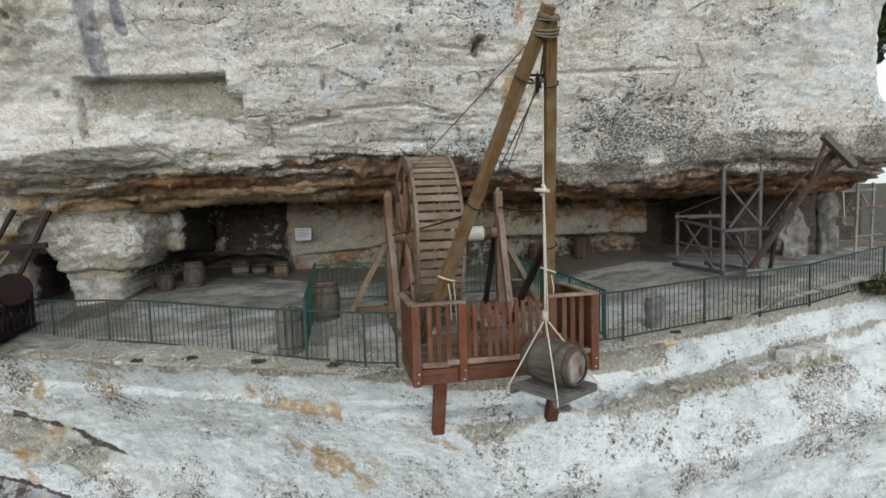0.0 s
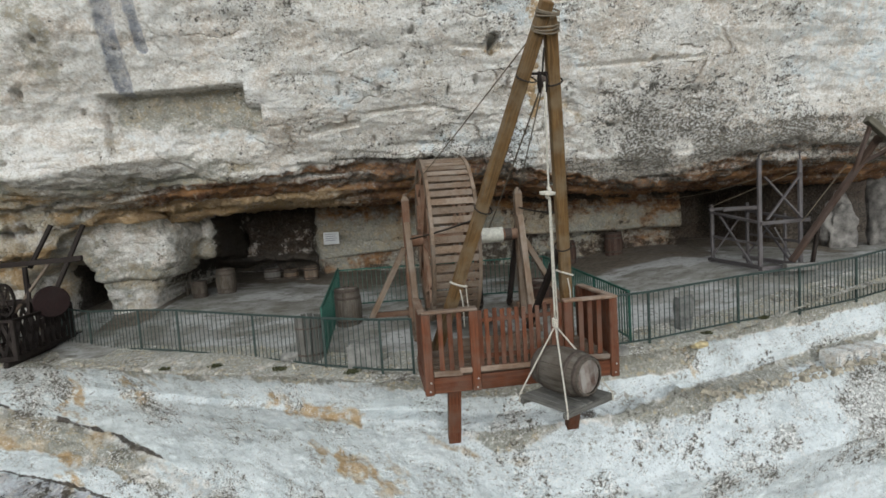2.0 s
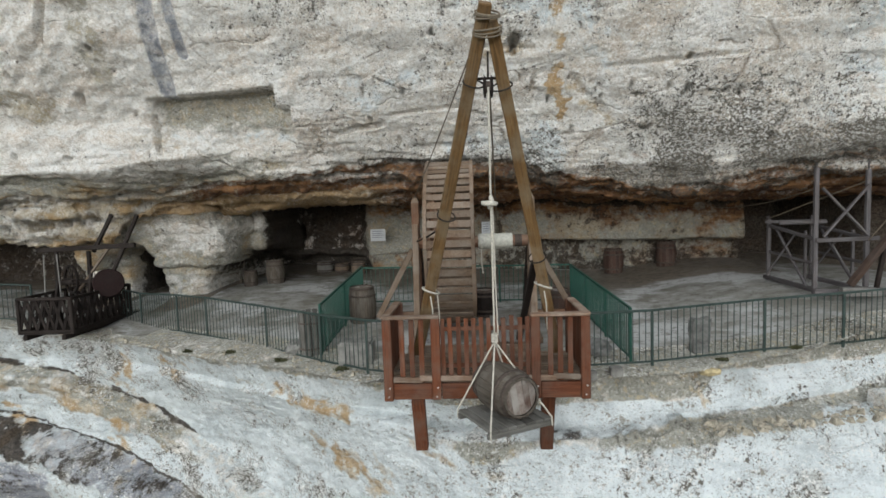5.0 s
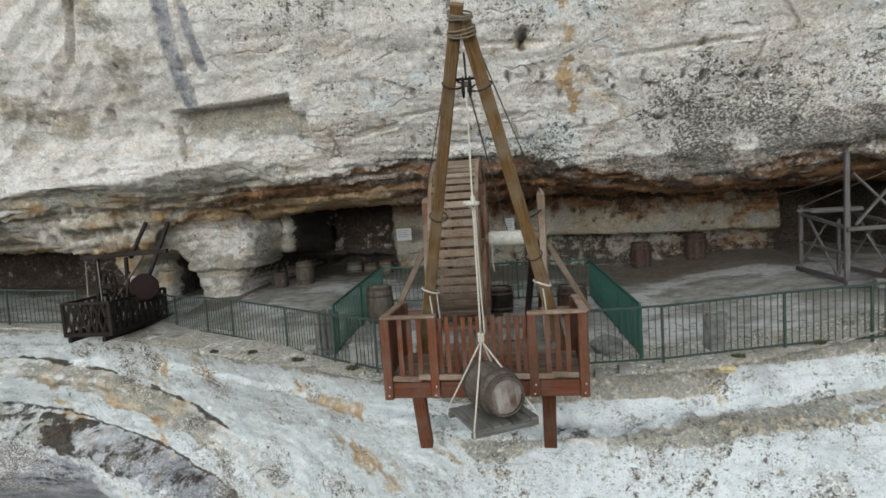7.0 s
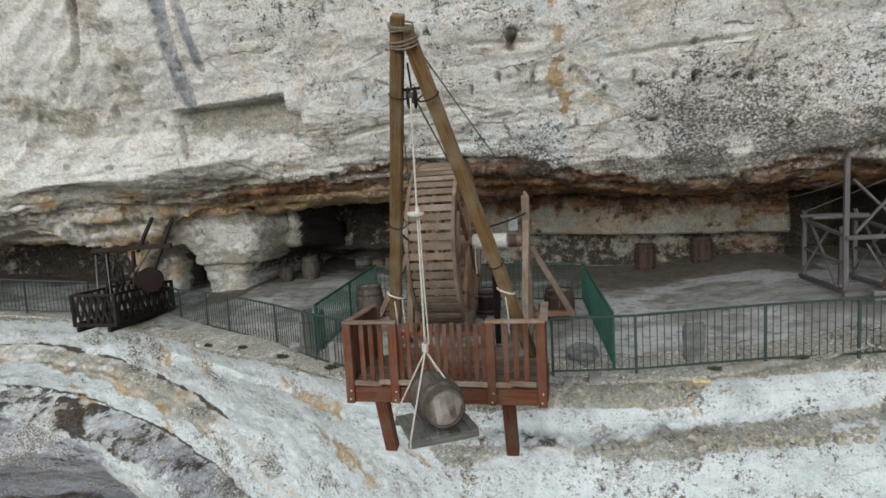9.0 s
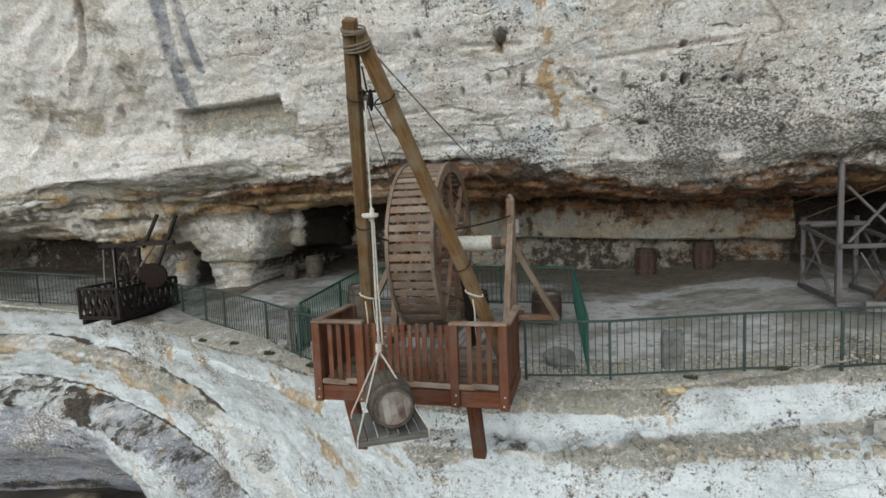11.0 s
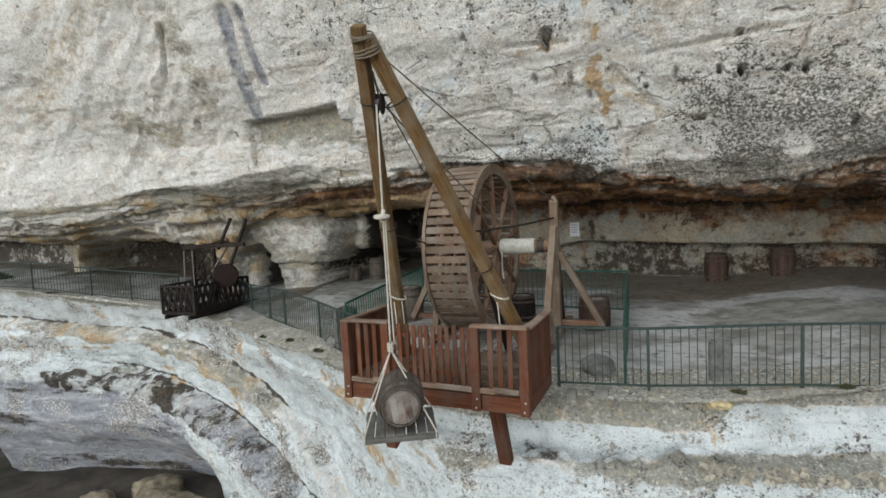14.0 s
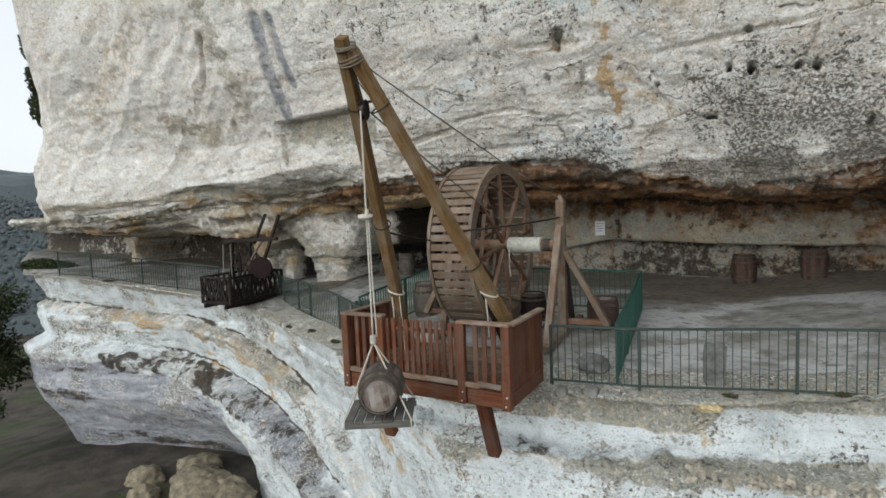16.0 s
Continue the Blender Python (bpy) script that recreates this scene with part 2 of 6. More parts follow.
ROCK = rock_material()
FLOOR = floor_material()
EARTH = earth_material()
RED_WOOD = wood_material("red_stained_wood", (0.070, 0.024, 0.012), (0.165, 0.060, 0.030), (0.13, 0.085, 0.065), 0.7)
OLD_WOOD = wood_material("weathered_oak", (0.10, 0.068, 0.046), (0.22, 0.155, 0.108), (0.25, 0.215, 0.18), 0.6)
BEAM_WOOD = wood_material("oiled_pine", (0.10, 0.056, 0.024), (0.275, 0.165, 0.07), (0.27, 0.215, 0.145), 0.65)
GREY_WOOD = wood_material("silvered_wood", (0.15, 0.14, 0.125), (0.29, 0.28, 0.265), (0.13, 0.12, 0.11), 0.5)
DARK_WOOD = wood_material("dark_tarred_wood", (0.010, 0.008, 0.007), (0.028, 0.02, 0.017), (0.045, 0.038, 0.034), 0.4)


# ---- rock form ----
def grid_noise(p, scale, seed=0, octaves=4, gain=0.5):
    """Smooth value noise of points p (n, 3), about -1 to 1."""
    total, amp, norm = 0.0, 1.0, 0.0
    q = p * np.asarray(scale)
    for o in range(octaves):
        i = np.floor(q).astype(np.int64)
        f = q - i
        f = f * f * f * (f * (f * 6 - 15) + 10)

        def rnd(dx, dy, dz):
            h = (i[:, 0] + dx) * 374761393 + (i[:, 1] + dy) * 668265263 + (i[:, 2] + dz) * 2147483647 + (seed + o * 17) * 974711
            h = (h ^ (h >> 13)) * 1274126177
            h = h ^ (h >> 16)
            return (h & 0xFFFF) / 32767.5 - 1

        c = 0
        for dx in (0, 1):
            wx = f[:, 0] if dx else 1 - f[:, 0]
            for dy in (0, 1):
                wy = f[:, 1] if dy else 1 - f[:, 1]
                for dz in (0, 1):
                    wz = f[:, 2] if dz else 1 - f[:, 2]
                    c = c + wx * wy * wz * rnd(dx, dy, dz)
        total = total + c * amp
        norm += amp
        amp *= gain
        q = q * 2.03 + 11.7
    return total / norm


def line(xs, *knots):
    """A smooth line through a few (x, value) knots."""
    k = np.array(knots, float)
    fine = np.arange(-60, 40, 0.05)
    v = np.interp(fine, k[:, 0], k[:, 1])
    w = np.hanning(17)
    v = np.convolve(np.pad(v, 8, "edge"), w / w.sum(), "valid")
    return np.interp(xs, fine, v)


def edge_y(x):
    return line(x, (-50, 16), (-36, 9.3), (-30, 7.0), (-28.5, 6.2), (-25.5, 4.9), (-19.6, 4.8), (-17.5, 5.6), (-14, 5.9), (-11.5, 5.9), (-9, 5.0), (-7.5, 4.1), (-5, 3.0), (-3, 1.8), (-1, 1.25), (1, 1.2), (3, 1.6), (6, 2.1), (9, 2.7), (13, 3.2), (20, 3.4))


def edge_z(x):
    return line(x, (-24, 0.5), (-20, 0.45), (-17.5, 0.1), (-14, -0.2), (-10, -0.65), (-6, -0.65), (-3, -0.62), (0, -0.55), (4, -0.55), (6, -0.38), (8, 0.0), (11, 0.3), (20, 0.4))


def floor_z(x, y):
    """Height of the ledge's trodden floor."""
    into = np.clip((np.asarray(y) - edge_y(x)) / 6.0, 0, 1)
    back = line(x, (-24, 0.5), (-18, 0.3), (-12, 0.1), (-8, 0.05), (0, 0.0), (5, 0.1), (8, 0.48), (11, 0.5), (20, 0.5))
    return edge_z(x) + (back - edge_z(x)) * into ** 0.8


def line_sharp(xs, *knots):
    """A line through (x, value) knots with its corners barely rounded."""
    k = np.array(knots, float)
    return (np.interp(xs - 0.08, k[:, 0], k[:, 1]) + np.interp(xs, k[:, 0], k[:, 1]) + np.interp(xs + 0.08, k[:, 0], k[:, 1])) / 3


def back_y(x, z):
    """The inner wall of the shelter at the heights z: pillars, an arched recess, a deep cave and the long rear wall."""
    low = z < 1.28                                      # the foot of the pillar stands a little back below a ledge
    foot_r = float(np.interp(z, (0.2, 0.75, 1.27, 1.3, 1.8, 2.4, 2.65, 3.2), (-9.5, -9.42, -9.25, -9.0, -8.8, -8.65, -8.75, -9.3)))
    set_back = 0.0 if low else -float(np.interp(z, (1.28, 1.8, 2.6, 3.2), (0.28, 0.45, 0.5, 0.9)))

    def front(at):
        return 9.0 + 0.38 * max(at + 11.5, -0.6) + set_back

    left, pier_r = -12.65, -12.0                        # the arch, half closed by an inner pier
    right = float(np.interp(z, (0.2, 0.8, 1.3, 1.7), (-10.75, -10.85, -11.0, -11.25)))
    opened = z < 1.9
    pier_in, arch_in = front(-12) + (0.55 if z < 1.25 else 1.0) * opened, front(-11.5) + 3.0 * opened
    tooth = float(np.interp(z, (0.6, 1.2, 2.0, 2.6), (0.35, 0.45, 0.8, 1.1)))
    cave = 16.0 if z > 0.95 else 17.4
    flange = 11.4 if z > 1.5 else cave
    return line_sharp(x, (-50, 17), (-34, 13.5), (-27.6, 13), (-24.5 - tooth, 12.6), (-24.4 - tooth, 9.9), (-23.9 + 0.35 * tooth, 9.6), (-23.6 + 0.35 * tooth, 12.4), (-18.4, 12.2), (-14.3, 12.0),
                      (-13.75, 9.6), (-13.2, front(-13) + 0.1), (left, front(left)), (left + 0.06, pier_in), (pier_r, pier_in), (pier_r + 0.05, arch_in), (right - 0.06, arch_in), (right, front(right)),
                      (foot_r - 0.25, front(foot_r - 0.25)), (foot_r, front(foot_r) + 0.25), (foot_r + 0.08, 11.0), (foot_r + 0.1, flange), (-8.15, flange), (-8.08, cave),
                      (-5.35, cave), (-5.05 + 0.12 * (2.5 - z), 15.6), (-4.92 + 0.12 * (2.5 - z), 14.75),
                      (-3.5, 14.7), (-1, 14.1), (1.1, 12.8), (4, 11.5), (6, 11.0), (9.25, 10.5), (9.45, 13), (11.4, 13), (11.9, 8.9), (12.6, 8.6), (13.2, 9.6), (15.2, 10.0), (20, 11.0))


def step(v, width):
    t = np.clip(v / width + 0.5, 0, 1)
    return t * t * (3 - 2 * t)


def spot(x, z, cx, cz, rx, rz, hard=3.0):
    r = ((x - cx) / rx) ** 2 + ((z - cz) / rz) ** 2
    return np.clip(hard * (1 - r) + 0.5, 0, 1)


def near_line(x, z, x0, z0, x1, z1, half):
    """1 on the line from (x0, z0) to (x1, z1), 0 beyond half its width."""
    dx, dz = x1 - x0, z1 - z0
    t = np.clip(((x - x0) * dx + (z - z0) * dz) / (dx * dx + dz * dz), 0, 1)
    r = np.hypot(x - x0 - t * dx, z - z0 - t * dz)
    return np.clip(1.4 * (1 - r / half) + 0.3, 0, 1) * (r < half)


# small sockets and holes cut in the upper face: x, z, half width, half height
SOCKETS = ((-1.07, 7.2, 0.07, 0.07), (-3.03, 5.96, 0.06, 0.13), (-1.94, 5.9, 0.06, 0.13), (-0.1, 5.85, 0.06, 0.13), (0.62, 6.05, 0.06, 0.13),
           (-2.18, 4.75, 0.06, 0.1), (3.86, 5.69, 0.05, 0.11), (4.67, 5.54, 0.07, 0.09), (5.07, 5.45, 0.07, 0.1), (6.12, 5.26, 0.08, 0.08),
           (5.82, 5.3, 0.07, 0.07), (4.31, 4.67, 0.12, 0.06), (5.04, 6.14, 0.06, 0.05), (7.6, 4.95, 0.06, 0.08), (3.2, 5.5, 0.05, 0.06),
           (2.55, 4.75, 0.05, 0.1), (1.9, 5.5, 0.05, 0.09), (1.5, 5.95, 0.05, 0.1), (-2.9, 5.3, 0.05, 0.08), (7.0, 4.2, 0.06, 0.1))
FAR_SOCKETS = ((-10.44, 6.0, 0.09, 0.12), (-13.6, 5.2, 0.09, 0.2), (-11.9, 6.55, 0.05, 0.12), (-9.6, 7.1, 0.05, 0.06), (-12.6, 4.6, 0.07, 0.07),
               (-9.2, 5.6, 0.05, 0.09), (-11.2, 4.5, 0.08, 0.05), (-14.6, 7.1, 0.05, 0.12), (-15.4, 5.6, 0.06, 0.1))
# cream and orange stains: from x, z to x, z, half width, strength
FACE_STAINS = ((2.05, 6.3, 2.2, 5.35, 0.13, 4.5), (2.0, 8.2, 2.15, 6.85, 0.16, 2.0), (-9.3, 5.0, -8.5, 4.95, 0.16, 0.7), (2.5, 5.8, 3.4, 4.95, 0.15, 1.0), (0.8, 7.0, 1.1, 6.5, 0.2, 0.7), (-0.5, 5.45, 0.6, 5.5, 0.06, 0.7), (-0.9, 7.2, 0.2, 7.1, 0.1, 0.5),
               (6.9, 4.05, 7.6, 4.1, 0.16, 0.9), (3.3, 6.2, 6.4, 6.1, 0.07, 0.7), (-0.7, 6.5, 1.4, 6.75, 0.09, 0.8), (-3.9, 5.0, -2.6, 5.15, 0.08, 0.7))
FOOT_STAINS = ((-4.0, -2.75, -3.2, -2.7, 0.34, 1.0), (-3.5, -2.9, -2.3, -3.3, 0.36, 1.0), (-2.5, -2.5, -2.1, -2.75, 0.2, 0.7), (-4.9, -1.45, -3.2, -1.6, 0.2, 1.3), (-6.0, -1.3, -5.2, -1.45, 0.12, 0.7),
               (-10.6, -1.3, -10.5, -1.85, 0.26, 1.3), (-8.7, -1.25, -8.3, -1.5, 0.3, 1.3), (4.35, -0.7, 4.5, -1.3, 0.1, 1.0), (3.7, -0.62, 4.2, -0.7, 0.12, 1.0),
               (-0.9, -2.2, 0.5, -2.3, 0.14, 0.7), (-1.6, -2.0, -0.8, -2.1, 0.12, 0.8))
FAR_STAINS = ((-10.9, -1.9, -10.7, -2.5, 0.26, 1.1), (-11.0, -3.4, -11.1, -4.2, 0.3, 1.0), (-11.0, -4.2, -10.8, -4.9, 0.22, 1.0),
              (-23.5, -2.2, -17.3, -1.95, 0.1, 1.2), (-14.9, -2.9, -14.3, -3.6, 0.22, 1.2), (-18.0, -0.2, -17.6, -0.8, 0.24, 1.2), (-22.4, -1.4, -21.9, -2.0, 0.22, 1.1),
              (-14.9, -3.0, -14.2, -3.6, 0.25, 0.9), (-12.0, -5.6, -11.3, -6.4, 0.25, 0.8))


def build_cliff():
    xs = np.concatenate([np.arange(-48, -26, 0.5), np.arange(-26, -14, 0.09), np.arange(-14, 9.5, 0.042), np.arange(9.5, 20, 0.09)])
    lip_y = line(xs, (-50, 14), (-36, 9.4), (-30, 7.6), (-26.5, 6.2), (-22.4, 4.7), (-19.6, 4.2), (-16, 4.9), (-13.5, 5.6), (-11, 6.3), (-8.6, 7.1), (-5.5, 7.2), (-3.4, 7.3), (0, 7.1), (2.2, 6.9), (4.7, 6.5), (6, 5.6), (7, 5.0), (8, 4.7), (9, 4.7), (14.5, 5), (17, 10))
    lip_z = line(xs, (-24, 3.05), (-19.7, 3.07), (-17.5, 3.1), (-15.1, 3.21), (-14.5, 3.38), (-13.2, 3.58), (-11.6, 3.6), (-10, 3.75), (-9.1, 3.86), (-7.3, 3.85), (-5.9, 3.92), (-4.15, 4.02), (-1.9, 4.28),
                 (0.05, 4.24), (1.2, 4.1), (2.2, 3.67), (3, 3.5), (3.7, 3.4), (4.5, 3.22), (6.2, 3.26), (7.1, 3.55), (8.1, 3.7), (9, 3.8), (14, 3.7), (20, 3.4))
    m1 = line(xs, (-50, 33), (-33, 13), (-27.8, 9), (-25.0, 5.7), (-22, 4.4), (-19.6, 4.2), (-16, 5.0), (-13, 5.4), (-9, 5.9), (-6, 6.2), (-3, 6.25), (0, 6.2), (3, 5.7), (6, 4.35), (9, 4.2), (13, 4.6), (14.2, 5.2), (16, 11))
    m2 = line(xs, (-50, 40), (-25.4, 11), (-23.0, 5.8), (-20.9, 4.4), (-18, 3.8), (-16, 4.2), (-13, 4.3), (-9, 4.6), (-6, 5.4), (-3, 5.2), (0, 5.1), (3, 4.8), (6, 3.6), (9, 3.4), (12, 4.0), (13.2, 4.8), (15, 11))
    low = line(xs, (-50, 36), (-30, 10), (-26.6, 6.2), (-24.2, 5.5), (-16, 7), (-12, 6.6), (-9, 6.0), (-6, 4.6), (-3, 2.5), (0, 0.35), (3, 0.25), (6, 0.5), (9, 1.3), (20, 2))
    face = line(xs, (-50, 35), (-30, 9.6), (-26.6, 5.8), (-24.2, 5.1), (-16, 6.3), (-12, 6.2), (-9, 5.3), (-6, 3.6), (-3, 1.9), (0, 0.6), (3, 0.75), (6, 1.3), (9, 2.0), (20, 2.6))
    ey, ez = edge_y(xs), edge_z(xs)
    b0, b2 = back_y(xs, 0.2), back_y(xs, 3.0)
    undercut = line_sharp(xs, (-4.6, 0.0), (-4.2, 0.25), (-1.5, 0.5), (0.3, 0.9), (9.1, 0.95), (9.3, 0.0))
    bz = floor_z(xs, b0)
    top_z = line(xs, (-24, 2.2), (-13, 2.3), (-11, 2.9), (-9, 2.95), (-5, 3.1), (0, 3.1), (6, 2.85), (20, 2.7))
    shelf = line(xs, (-4, 0.12), (-2, 0.4), (3, 0.5), (8, 0.45), (20, 0.3))
    one = np.ones_like(xs)
    mid_z = line(xs, (-20, 1.3), (-6, 1.0), (-4.8, 0.75), (-1.5, 0.95), (0.5, 1.36), (8, 1.36), (12, 1.3))
    lean = line(xs, (-30, 6), (-24, 3.0), (-20.4, 0.5), (-18.5, 0.0))
    far = 1 - step(xs + 7.8, 3.0)          # towards the far end the foot of the face leans outwards
    lip_in = lip_y + 0.5 * far
    brow_z = lip_z + 0.8 - 0.3 * far
    slab = line(xs, (-14.9, 0.0), (-14.3, 0.6), (-13.6, 0.92), (-11.6, 0.9), (-10.2, 0.1))   # a hanging slab with carved holes
    brow_y = far * (m1 + 0.12) + (1 - far) * (lip_y + (m1 - lip_y) * 0.8 / (5.4 - lip_z))
    # rows of the section: (y, z, steps to the next row, zone)
    LOW, FLAT, BACK, ROOF, LIP, UP = range(6)
    hollow_foot = line(xs, (-24, 2.0), (-18, 3.2), (-13.3, 3.4), (-12.1, 1.2), (-11, 0.6), (-8, 0.8), (20, 0.8))
    rows = [(low + hollow_foot, -9.0 * one, 64, LOW), (low + 0.6, -5.0 * one, 56, LOW), (low, -3.0 * one, 48, LOW), (face, -1.6 * one, 9, LOW),
            (face + shelf, -1.42 * one + 0.1 * ez, 16, LOW), (ey - 0.06, ez - 0.12, 5, LOW), (ey + 0.12, ez, 8, FLAT)]
    for k in (0.05, 0.12, 0.22, 0.36, 0.55, 0.8):
        y = ey + 0.12 + (b0 + undercut - 0.15 - ey - 0.12) * k
        rows.append((y, floor_z(xs, y), 14, FLAT))
    for k in (0.0, 0.25, 0.5, 0.75, 0.94):
        z = bz + 0.1 + (mid_z - bz - 0.1) * k
        rows.append((back_y(xs, 0.25 + 1.0 * k) + undercut, z, 6, BACK))
    rows.append((back_y(xs, 1.26) + undercut, mid_z, 5, BACK))
    for k in (0.0, 0.2, 0.4, 0.6, 0.8):
        z = mid_z + 0.03 + (top_z - mid_z - 0.03) * k
        rows.append((back_y(xs, 1.32 + 1.6 * k), z, 7, BACK))
    # beds step down and back from the lip to the inner wall: (distance behind the lip, share of the drop)
    drop, along_x = lip_z - top_z, np.stack([xs, 0 * xs, 0 * xs], -1)
    beds_in = [grid_noise(along_x, (0.55, 1, 1), 91 + k, 4, 0.6) for k in range(4)]
    rows.append((b2 - 0.1, top_z, 18, ROOF))
    for k, (back_by, share, steps) in enumerate(((2.3, 0.94, 6), (2.2, 0.7, 9), (1.35, 0.64, 6), (1.25, 0.38, 8), (0.55, 0.34, 7))):
        shift = 0.35 * beds_in[k // 2]
        rows.append((np.minimum(lip_in + np.maximum(back_by + shift, 0.3), np.where(np.abs(xs + 11) < 2.6, b2 - 0.12 * (k + 1), 99)), lip_z - (share + 0.08 * beds_in[(k + 1) // 2]) * drop - slab * (0, 0, 0.85, 1, 0)[k], steps, ROOF if k < 3 else LIP))
    rows += [(lip_in + 0.42, lip_z - 0.1 * drop, 9, LIP), (lip_in, lip_z, 22, UP), (brow_y, brow_z, 32, UP),
             (m1, 5.4 * one, 56, UP), (m2, 7.3 * one, 46, UP), (m2 - 0.8 + lean, 9.6 * one, 10, UP), (m2 - 1.6 + 2 * lean, 13.0 * one, 2, UP), (m2 + 6, 15 * one, 0, UP)]
    ys, zs, zone = [], [], []
    for (y0, z0, n, k), (y1, z1, _, _) in zip(rows, rows[1:]):
        for s in range(n):
            f = s / n
            ys.append(y0 + (y1 - y0) * f), zs.append(z0 + (z1 - z0) * f), zone.append(k)
    ys.append(rows[-1][0]), zs.append(rows[-1][1]), zone.append(UP)
    first_floor = zone.index(FLAT) + 8 + 12   # the rim outside the railing stays bare rock
    ys, zs, zone = np.array(ys), np.array(zs), np.array(zone)
    for _ in range(2):
        ys[1:-1] = (ys[:-2] + 2 * ys[1:-1] + ys[2:]) / 4
        zs[1:-1] = (zs[:-2] + 2 * zs[1:-1] + zs[2:]) / 4
    nr, nc = ys.shape
    X = np.broadcast_to(xs, ys.shape)
    zn = np.broadcast_to(zone[:, None], ys.shape)
    flat0 = np.stack([X, ys, zs], -1).reshape(-1, 3)
    wob = 0.35 * grid_noise(flat0, (0.6, 0.6, 0.6), 21, 3).reshape(nr, nc)
    # two sloping shelves in the lower face
    zA = line(xs, (-24, -1.0), (-17.3, -1.38), (-14.4, -1.68), (-12.8, -2.04), (-11.35, -2.5), (-10.26, -2.85), (-9.34, -3.55), (-7.4, -4.45), (-5, -5.6), (-2, -7.2), (10, -9))[None] + wob * 0.5
    zB = line(xs, (-24, -2.8), (-19.5, -2.9), (-16.2, -3.3), (-14.6, -3.62), (-13, -3.98), (-11.5, -4.42), (-10.2, -4.97), (-9, -5.5), (-7.8, -6.0), (-5, -7.0), (10, -12))[None] + 0.6 * wob
    isl = zn == LOW
    ys = ys + isl * (0.55 * step(zs - zA, 0.3) + 1.1 * step(zs - zB, 0.6) - 1.0)
    ys = ys - isl * 0.35 * step(zs + 6.3, 1.5) * step(-4.5 - zs, 1.5)
    P = np.stack([X, ys, zs], -1)
    N = np.cross(np.gradient(P, axis=1), np.gradient(P, axis=0))
    N /= np.linalg.norm(N, axis=-1, keepdims=True) + 1e-9
    flat = P.reshape(-1, 3)

    def field(scale, seed, octaves=4, gain=0.55):
        return grid_noise(flat, scale, seed, octaves, gain).reshape(nr, nc)

    big, strata, rough = field((0.45, 0.45, 0.7), 3, 3), field((0.3, 0.5, 3.4), 5, 4, 0.6), field((2.2, 2.2, 3.0), 8, 5, 0.62)
    beds = field((0.25, 2.2, 5.0), 15, 4, 0.6)
    crags = np.abs(field((3.0, 3.0, 4.2), 14, 4, 0.6))
    plates = np.abs(field((0.7, 0.7, 1.6), 12, 4, 0.5))
    a_big = np.choose(zone, (0.14, 0.03, 0.26, 0.12, 0.14, 0.13))[:, None]
    a_str = np.choose(zone, (0.02, 0.0, 0.12, 0.22, 0.26, 0.03))[:, None]
    a_rgh = np.choose(zone, (0.055, 0.035, 0.14, 0.12, 0.13, 0.06))[:, None]
    for a in (a_big, a_str, a_rgh):
        a[:] = np.convolve(np.pad(a[:, 0], 4, "edge"), np.ones(9) / 9, "valid")[:, None]
    along_lip = np.broadcast_to(lip_z, zs.shape)
    near_lip = np.exp(-np.clip(zs - np.broadcast_to(lip_z, zs.shape), 0, 9) / 0.45) * (zn == UP)
    under_lip = (zn == ROOF) | (zn == LIP)
    calm = 1 - 0.6 * (zn == UP) - 0.35 * (zn == LOW)
    d = a_big * big + 0.2 * under_lip * np.round(3 * beds) / 3 * (np.arange(nr)[:, None] > 0) + (a_str + 0.16 * near_lip) * strata + a_rgh * rough - (zn == UP) * 0.1 * np.clip(plates, 0, 0.5) + np.where(zn == FLAT, 0.0, 0.11) * (calm + 0.9 * under_lip + 0.6 * near_lip) * (0.3 - np.clip(crags, 0, 0.6))
    # brows and furrows high on the face to the far end
    d = d + (zn == UP) * step(-10.5 - X, 3.0) * 0.2 * field((0.35, 0.3, 0.45), 31, 3)
    slant = np.stack([0.75 * flat[:, 0] + 0.66 * flat[:, 2], flat[:, 1], 0.75 * flat[:, 2] - 0.66 * flat[:, 0]], -1)
    folds = 0.35 - np.abs(grid_noise(slant, (0.3, 0.3, 0.9), 77, 4, 0.55)).reshape(nr, nc)
    d = d + (zn == UP) * (1 - step(X + 8.5, 3.0)) * 0.24 * folds * step(zs - along_lip - 0.9, 0.8)
    d = d * np.where(zn == BACK, 1 - 0.75 * step(X + 4.8, 0.4) - 0.2 * step(-8.4 - X, 0.6), 1.0)
    P = P + N * d[..., None]
    # the cut niche, the furrows and the sockets
    up = (zn == UP) | (zn == LIP)
    top = 6.0 + 0.075 * (X + 8.2) + 0.03 * rough
    niche = step(X + 8.65, 0.5) * step(-5.42 + 0.34 * step(5.72 - zs, 0.05) - X, 0.05) * step(top - zs, 0.05) * np.clip((zs - 4.5) / 1.55, 0, 1) ** 0.8
    cut = 0.62 * niche * (0.8 + 0.2 * step(X + 6.85 + 0.2 * (zs - 5.4), 0.12))
    cut = cut + 0.14 * near_line(X, zs, -8.05, 8.9, -8.15, 6.12, 0.2) + 0.14 * near_line(X, zs, -7.6, 8.9, -7.5, 6.95, 0.12)
    cut = cut + 0.3 * near_line(X, zs, -10.2, 8.7, -10.75, 7.3, 0.1) + 0.25 * near_line(X + 0.1 * rough, zs, -8.75, 5.55, -8.8, 4.6, 0.05)
    cut = cut + 0.14 * near_line(X + 0.16 * rough, zs, 2.45, 5.95, 3.3, 5.1, 0.12) + 0.12 * near_line(X, zs, 3.3, 6.15, 6.1, 6.05, 0.05) + 0.12 * near_line(X, zs, 0.0, 6.85, 1.5, 6.7, 0.06)
